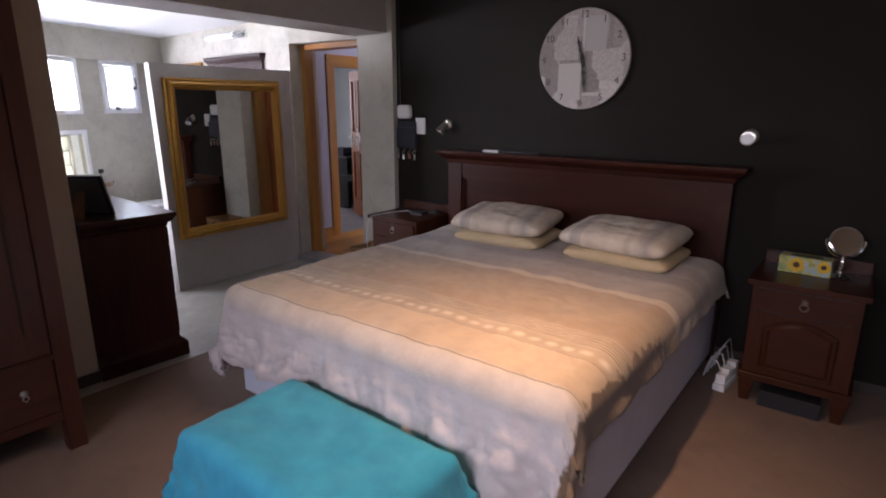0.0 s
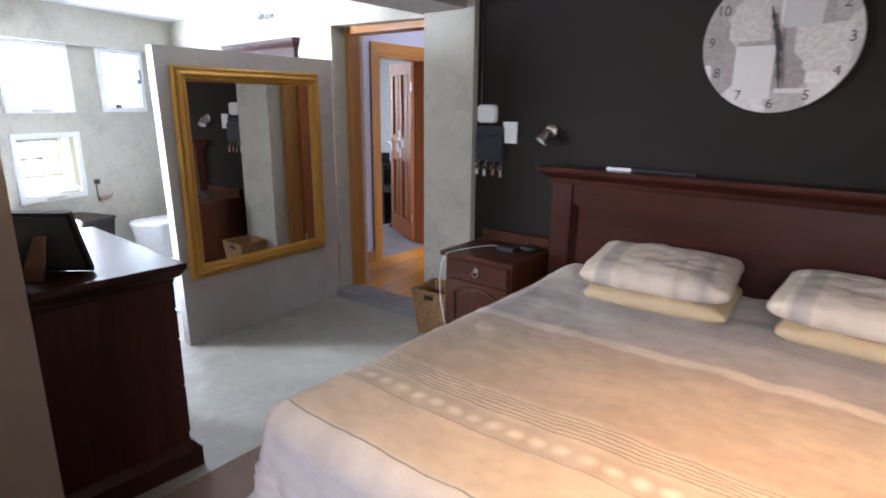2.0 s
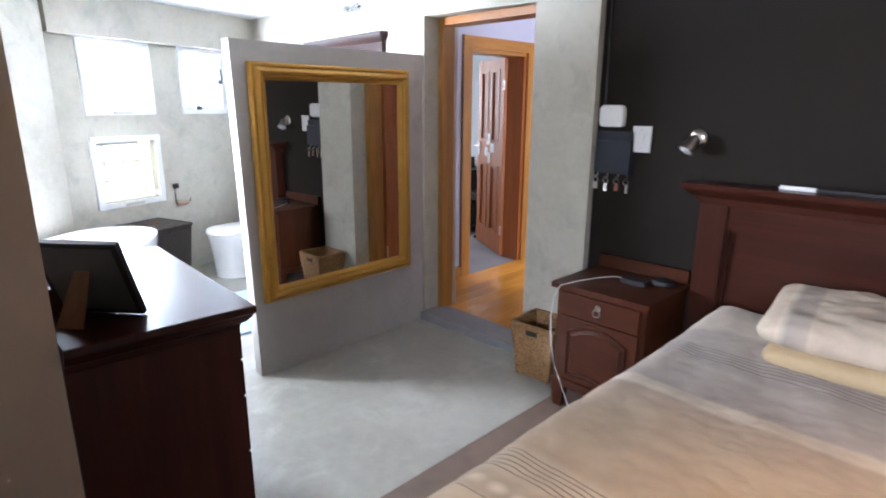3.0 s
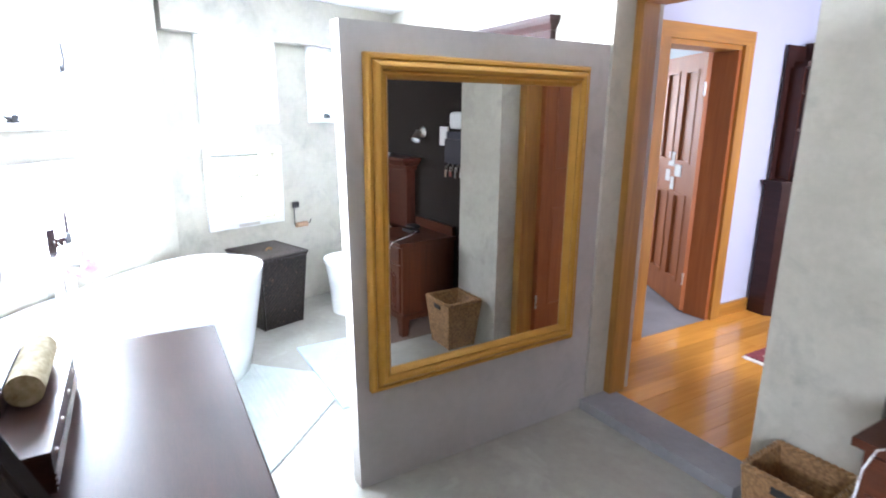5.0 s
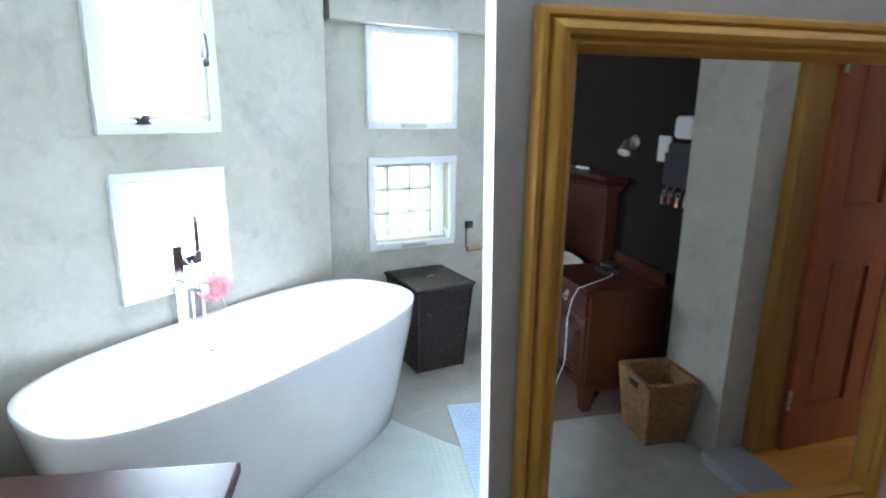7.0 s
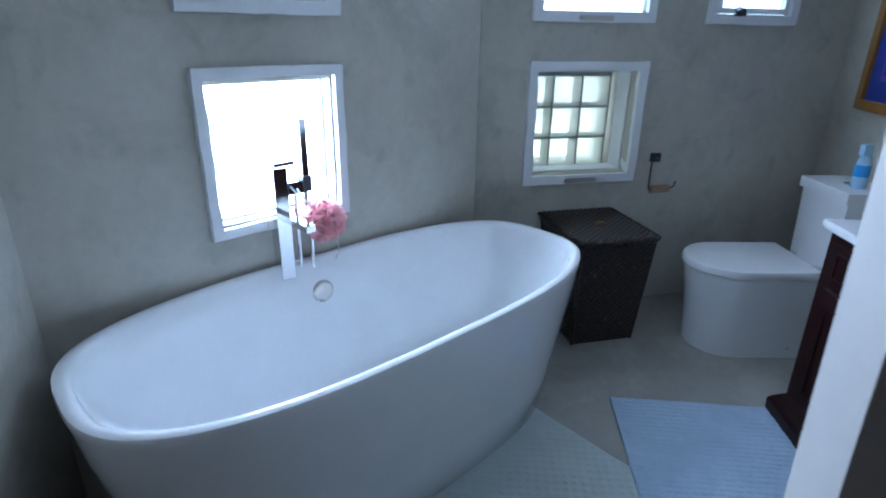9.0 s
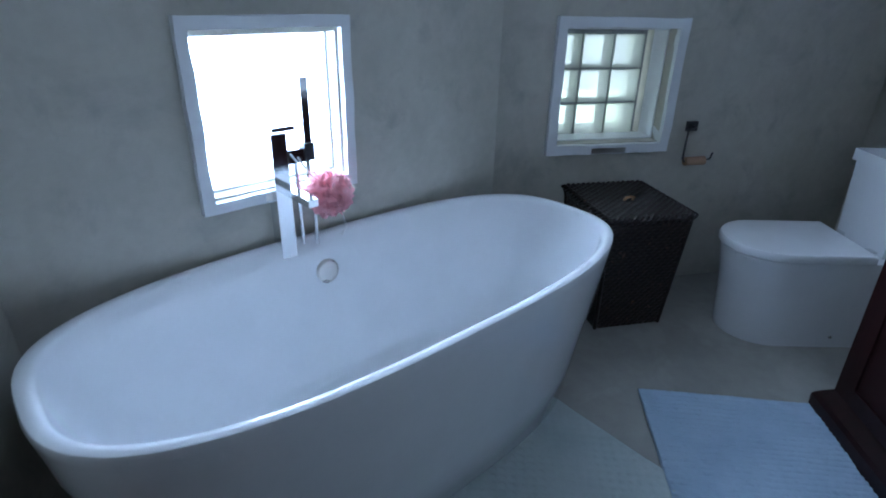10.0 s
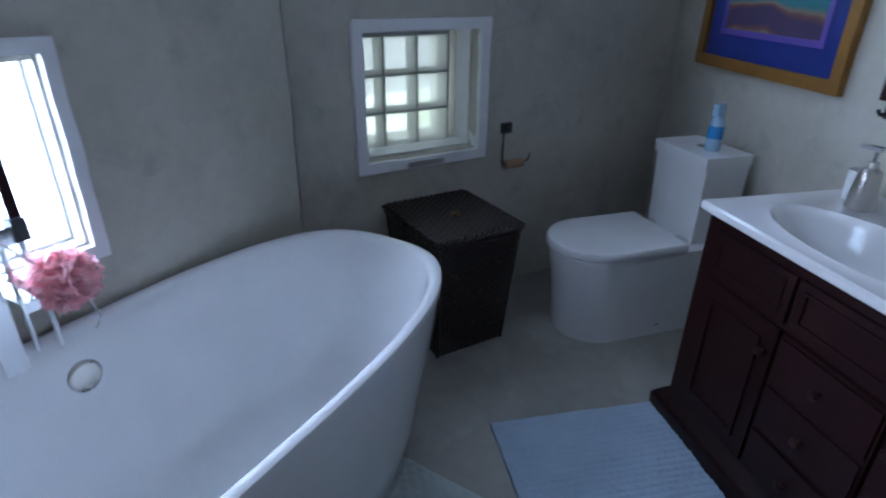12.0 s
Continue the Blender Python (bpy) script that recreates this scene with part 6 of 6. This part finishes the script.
part("bar", tube(bmesh.new(), [(0, -0.016, 0), (-0.004, -0.045, 0), (-0.046, -0.055, -0.008), (-0.048, -0.055, -0.05), (-0.048, -0.055, -0.14), (-0.04, -0.055, -0.152), (0.06, -0.055, -0.152), (0.095, -0.055, -0.145), (0.105, -0.055, -0.115)], 0.0048), DARK_METAL, hb, smooth=True)
part("cardboard_tube", rod(bmesh.new(), (-0.035, -0.055, -0.152), (0.065, -0.055, -0.152), 0.020, 0.020, 20), plain("cardboard", (0.38, 0.24, 0.15), 0.9), hb, "brown cardboard tube", True)

# ---- vanity ----
VZ = 0.80
va = thing("vanity_unit", pose(-5.60, 2.775, 0.002, 0, 0, 1.0), "dark cherry vanity cabinet with moulded base", "vanity")
vw, vd = 1.02, 0.535
DARKRED = wood("dark_oxblood_wood", (0.009, 0.0027, 0.0032), (0.024, 0.0062, 0.0066), 2, 0.42)
DARKRED.node_tree.nodes["Principled BSDF"].inputs["Specular IOR Level"].default_value = 0.22
part("front_frame", boxes((0, vw, 0.0, 0.02, 0.09, VZ - 0.03), bevel=0.003), DARKRED, va)
for x0 in (0.0, vw - 0.02):
    part("side_panel", boxes((x0, x0 + 0.02, 0.0205, vd, 0.09, VZ - 0.03), bevel=0.003), DARKRED, va)
part("back_panel", boxes((0.0205, vw - 0.0205, vd - 0.015, vd, 0.09, VZ - 0.03)), DARKRED, va)
part("bottom_panel", boxes((0.0205, vw - 0.0205, 0.0205, vd - 0.0155, 0.10, 0.12)), DARKRED, va)
part("plinth", crown(bmesh.new(), 0, vw, 0, vd, [(0.04, 0.0), (0.042, 0.06), (0.034, 0.075), (0.012, 0.10), (0.0, 0.112)]), DARKRED, va)
for k in range(3):
    x0, x1 = 0.05 + k * 0.31, 0.05 + (k + 1) * 0.31
    do = part("door" if k != 1 else "centre_panel", boxes((x0 + 0.006, x1 - 0.006, -0.016, -0.0005, 0.13, 0.58), bevel=0.004), DARKRED, va)
    if k != 1:
        bm = ring_frame(bmesh.new(), x0 + 0.05, x1 - 0.05, 0.18, 0.53, 0.014, -0.024, -0.0165)
        part("panel_moulding", rounded(bm, 0.004), DARKRED, do)
        part("knob", lathe(bmesh.new(), [(0.006, 0), (0.006, 0.01), (0.013, 0.017), (0.011, 0.024), (0.003, 0.026)], 14, (x1 - 0.03 if k == 0 else x0 + 0.03, -0.0165, 0.50), (1, 0, 0), (0, 0, 1), (0, -1, 0)), ESPRESSO, do, "small dark knob", True)
    else:
        for z in (0.17, 0.32, 0.47):
            dr = part("drawer_front", boxes((x0 + 0.012, x1 - 0.012, -0.024, -0.0165, z - 0.03, z + 0.10), bevel=0.004), DARKRED, do)
            part("knob", lathe(bmesh.new(), [(0.006, 0), (0.006, 0.01), (0.013, 0.017), (0.011, 0.024), (0.003, 0.026)], 14, ((x0 + x1) / 2, -0.024, z + 0.035), (1, 0, 0), (0, 0, 1), (0, -1, 0)), ESPRESSO, dr, "small dark knob", True)
    part("false_drawer", boxes((x0 + 0.006, x1 - 0.006, -0.014, -0.0005, 0.60, 0.735), bevel=0.004), DARKRED, va)
    bm = ring_frame(bmesh.new(), x0 + 0.03, x1 - 0.03, 0.62, 0.715, 0.010, -0.020, -0.0145)
    part("drawer_moulding", rounded(bm, 0.003), DARKRED, va)
# worktop with an oval basin sunk in it
wt = thing("washbasin", pose(-5.60, 2.775, 0.002, 0, 0, 1.0), "white one-piece washbasin top with an oval bowl", "washbasin")
bm = bmesh.new()
n = 96
bx0, bx1, by0, by1 = -0.022, vw + 0.02, -0.03, vd
cxb, cyb, ra, rb = 0.375, 0.17, 0.295, 0.145


def square_ring(z, o):
    vs = []
    for i in range(n):
        q = 2 * math.pi * i / n
        c, s = math.cos(q), math.sin(q)
        tt = min(((bx1 + o - cxb) / c) if c > 1e-9 else ((bx0 - o - cxb) / c) if c < -1e-9 else 9, ((by1 - cyb) / s) if s > 1e-9 else ((by0 - o - cyb) / s) if s < -1e-9 else 9)
        vs.append(bm.verts.new((cxb + c * tt, cyb + s * tt, z)))
    return vs


def oval_ring(k, z):
    return [bm.verts.new((cxb + ra * k * math.cos(2 * math.pi * i / n), cyb + rb * k * math.sin(2 * math.pi * i / n), z)) for i in range(n)]


chain = [square_ring(VZ - 0.028, -0.004), square_ring(VZ - 0.024, 0), square_ring(VZ - 0.006, 0), square_ring(VZ, -0.006), oval_ring(1.08, VZ), oval_ring(1.04, VZ + 0.004), oval_ring(1.0, VZ - 0.002), oval_ring(0.95, VZ - 0.02), oval_ring(0.86, VZ - 0.07), oval_ring(0.66, VZ - 0.12), oval_ring(0.3, VZ - 0.14), oval_ring(0.08, VZ - 0.142)]
for a, b in zip(chain, chain[1:]):
    bridge(bm, a, b)
bm.faces.new(chain[-1])
part("basin_slab", bm, CERAMIC, wt, smooth=True)
part("waste", lathe(bmesh.new(), [(0.022, -0.145), (0.022, -0.139), (0.01, -0.138)], 20, (cxb, cyb, VZ)), CHROME, wt, "chrome waste", True)
sd = thing("soap_dispenser", pose(-5.48, 3.16, VZ + 0.0025, 0, 0, 20), "satin steel soap pump on the vanity top", "soap dispenser")
part("bottle", lathe(bmesh.new(), [(0.036, 0), (0.038, 0.004), (0.033, 0.07), (0.028, 0.11), (0.016, 0.12), (0.014, 0.135)], 28), STEEL, sd, smooth=True)
part("pump", rod(bmesh.new(), (0, 0, 0.135), (0, 0, 0.165), 0.006), CHROME, sd, smooth=True)
part("nozzle", boxes((-0.045, 0.012, -0.008, 0.008, 0.165, 0.178), bevel=0.003), CHROME, sd)
cp = tagged(link("tumbler", lathe(bmesh.new(), [(0.030, 0), (0.033, 0.09), (0.031, 0.09), (0.028, 0.005)], 24), WHITE_PLASTIC, True), "white tumbler beside the soap pump", "tumbler")
cp.location = (-5.54, 3.20, VZ + 0.0025)
bt2 = thing("basin_tap", pose(-5.10, 3.235, VZ + 0.002), "chrome basin mixer tap on the vanity", "tap")
part("tap_body", lathe(bmesh.new(), [(0.030, 0), (0.030, 0.006), (0.024, 0.012), (0.022, 0.11), (0.018, 0.12)], 24), CHROME, bt2, smooth=True)
part("spout", tube(bmesh.new(), [(0, 0, 0.085), (0, -0.05, 0.095), (0, -0.12, 0.085)], 0.013, 12), CHROME, bt2, smooth=True)
part("lever", tube(bmesh.new(), [(0, 0, 0.12), (0, -0.02, 0.14), (0, -0.08, 0.155)], 0.007), CHROME, bt2, smooth=True)

# ---- things on the wall over the vanity ----
YN = Vector((-0.9986, 0.0526, 0))
WALLN = lambda x: 3.27 - (x + 4.20) * 0.0526


def on_north(x, z):
    """Local x to the east along the wall, local -y into the room."""
    return Matrix(((0.9986, 0.0526, 0, x), (-0.0526, 0.9986, 0, WALLN(x)), (0, 0, 1, z), (0, 0, 0, 1)))


def art():
    m, t, b = material("abstract_print")
    v = coords(t, (1, 1, 1))
    a = node(t, "ShaderNodeTexWave", [("Vector", v)], Scale=1.6, Distortion=5.0, Detail=3.0, bands_direction="Z")
    col = ramp(t, a.outputs["Fac"], [(0.2, (0.07, 0.05, 0.10)), (0.45, (0.14, 0.07, 0.07)), (0.62, (0.20, 0.16, 0.11)), (0.85, (0.05, 0.17, 0.18))])
    t.links.new(col, b.inputs["Base Color"])
    b.inputs["Roughness"].default_value = 0.25
    return m


pc = thing("picture", on_north(-6.665, 1.047), "framed abstract print with blue mount in a gilt frame", "picture")
bm = ring_frame(bmesh.new(), 0, 0.84, 0, 0.92, 0.045, -0.032, -0.002)
part("frame", rounded(bm, 0.01, 3), surface("bronze_gilt", (0.22, 0.105, 0.02), (0.34, 0.17, 0.035), 6, 70, 0.4, 0.3, 0.05), pc, smooth=True)
part("mount", boxes((0.04, 0.80, -0.014, -0.004, 0.04, 0.88)), surface("blue_mount", (0.012, 0.025, 0.16), (0.018, 0.035, 0.21), 8, 60, 0.35), pc, "deep blue mount board")
bm = ring_frame(bmesh.new(), 0.125, 0.715, 0.135, 0.785, 0.024, -0.0165, -0.0142)
part("inner_mount", bm, plain("violet_mount", (0.10, 0.06, 0.30), 0.4), pc, "violet inner mount")
part("print", boxes((0.147, 0.693, -0.0158, -0.0142, 0.157, 0.763)), art(), pc, "muted abstract print")
vm = thing("vanity_mirror", on_north(-5.66, 1.07), "wall mirror in a dark wooden frame with cornice", "mirror")
part("stile", boxes((0, 0.085, -0.035, -0.001, 0.0, 0.86), bevel=0.006), ESPRESSO, vm)
part("stile", boxes((0.955, 1.04, -0.035, -0.001, 0.0, 0.86), bevel=0.006), ESPRESSO, vm)
part("rail", boxes((0.086, 0.954, -0.034, -0.001, 0.0, 0.085), bevel=0.006), ESPRESSO, vm)
part("rail", boxes((0.086, 0.954, -0.034, -0.001, 0.775, 0.86), bevel=0.006), ESPRESSO, vm)
part("cornice", crown(bmesh.new(), 0, 1.04, -0.036, -0.001, [(0.0, 0.861), (0.006, 0.872), (0.02, 0.89), (0.03, 0.91), (0.032, 0.93)]), ESPRESSO, vm)
part("glass", boxes((0.07, 0.97, -0.014, -0.008, 0.07, 0.79)), MIRROR, vm, "clear mirror glass")
fl = thing("wall_light", on_north(-5.22, 2.19), "white tube wall light with chrome end bracket", "wall light")
part("back_plate", boxes((-0.32, 0.34, -0.03, -0.001, -0.025, 0.025), bevel=0.006), CHROME, fl)
part("tube", rod(bmesh.new(), (-0.30, -0.07, 0), (0.22, -0.07, 0), 0.032, 0.032, 24), WHITE_PLASTIC, fl, "opal white tube", True)
for x in (-0.30, 0.22):
    part("end_cap", rod(bmesh.new(), (x - 0.012, -0.07, 0), (x + 0.012, -0.07, 0), 0.035, 0.035, 24), CHROME, fl, smooth=True)
    part("bracket", boxes((x - 0.01, x + 0.01, -0.045, -0.031, -0.012, 0.012)), CHROME, fl)
part("socket_arm", tube(bmesh.new(), [(0.30, -0.03, 0.0), (0.33, -0.06, 0.02), (0.40, -0.06, 0.03)], 0.009), CHROME, fl, smooth=True)
hk = thing("towel_hook", on_north(-5.63, 1.035), "small dark metal hook on the wall", "hook")
part("plate", boxes((-0.02, 0.02, -0.012, -0.001, -0.02, 0.02), bevel=0.003), DARK_METAL, hk)
part("peg", tube(bmesh.new(), [(0, -0.012, 0), (0, -0.045, -0.004), (0, -0.055, 0.01)], 0.006), DARK_METAL, hk, smooth=True)


# ---- mats ----
def mat_mesh(w, d, nx, ny, relief):
    bm = bmesh.new()
    rows = []
    for j in range(ny + 1):
        rows.append([bm.verts.new((w * i / nx, d * j / ny, relief(w * i / nx, d * j / ny) + 0.004 * noise.noise(Vector((i * 0.05, j * 0.05, w))))) for i in range(nx + 1)])
    for j in range(ny):
        for i in range(nx):
            bm.faces.new((rows[j][i], rows[j][i + 1], rows[j + 1][i + 1], rows[j + 1][i]))
    border = [rows[0][i] for i in range(nx + 1)] + [rows[j][nx] for j in range(1, ny + 1)] + [rows[ny][i] for i in range(nx - 1, -1, -1)] + [rows[j][0] for j in range(ny - 1, 0, -1)]
    low = [bm.verts.new((v.co.x, v.co.y, 0)) for v in border]
    bridge(bm, border, low)
    return bm


BLUE_MAT = surface("pale_blue_cotton", (0.36, 0.47, 0.60), (0.49, 0.60, 0.72), 5, 300, 0.95, relief=0.6)
GREEN_MAT = surface("pale_sage_cotton", (0.40, 0.46, 0.45), (0.52, 0.58, 0.56), 5, 300, 0.95, relief=0.6)
bmx = tagged(link("bath_mat", mat_mesh(0.86, 0.60, 296, 96, lambda x, y: 0.012 + 0.0065 * abs(math.sin(x * math.pi / 0.0235)) ** 0.6 * (0.80 + 0.20 * math.sin(y * 230 + 9 * math.floor(x / 0.0235))) + 0.0035 * noise.noise(Vector((x * 95, y * 120, 2)))), BLUE_MAT, True), "pale blue ribbed cotton bath mat by the vanity", "bath mat", "bath mats")
bmx.matrix_world = pose(-5.648, 2.14, 0.0025, 0, 0, -0.8)
c5 = Vector((-5.089, 2.31, 0))
ex, ey = Vector((0.715, -0.70, 0)), Vector((-0.70, -0.715, 0))
bmy = tagged(link("bath_mat", mat_mesh(1.0, 0.66, 200, 130, lambda x, y: 0.008 + 0.005 * max(0.0, math.sin(x * math.pi / 0.021) * math.sin(y * math.pi / 0.021)) ** 0.7), GREEN_MAT, True), "pale sage dotted cotton mat beside the bathtub", "bath mat", "bath mats")
bmy.matrix_world = Matrix(((ex.x, ey.x, 0, c5.x), (ex.y, ey.y, 0, c5.y), (0, 0, 1, 0.0025), (0, 0, 0, 1)))

# ---- floor boards of the hall, one by one ----
hall = bpy.data.objects["floor_hall_base"]
mesh = None
width = 0.118
for k in range(29):
    for seg, (y0, y1) in enumerate(((3.441, 4.75), (4.752, 5.995)) if k % 2 else ((3.441, 5.30), (5.302, 5.995))):
        key = (k % 2, seg)
        if mesh is None:
            mesh = {}
        if key not in mesh:
            bm = boxes((0.001, width - 0.001, 0, y1 - y0, 0.0, 0.0048), bevel=0.0012, segments=1)
            me = bpy.data.meshes.new("plank")
            bmesh.ops.recalc_face_normals(bm, faces=bm.faces)
            bm.to_mesh(me)
            bm.free()
            me.materials.append(PLANK)
            mesh[key] = me
        x = -4.618 + k * width
        if x + width > -1.2:
            continue
        ob = new("plank", mesh[key])
        ob.parent = hall
        ob.location = (x, y0, 0.0355)
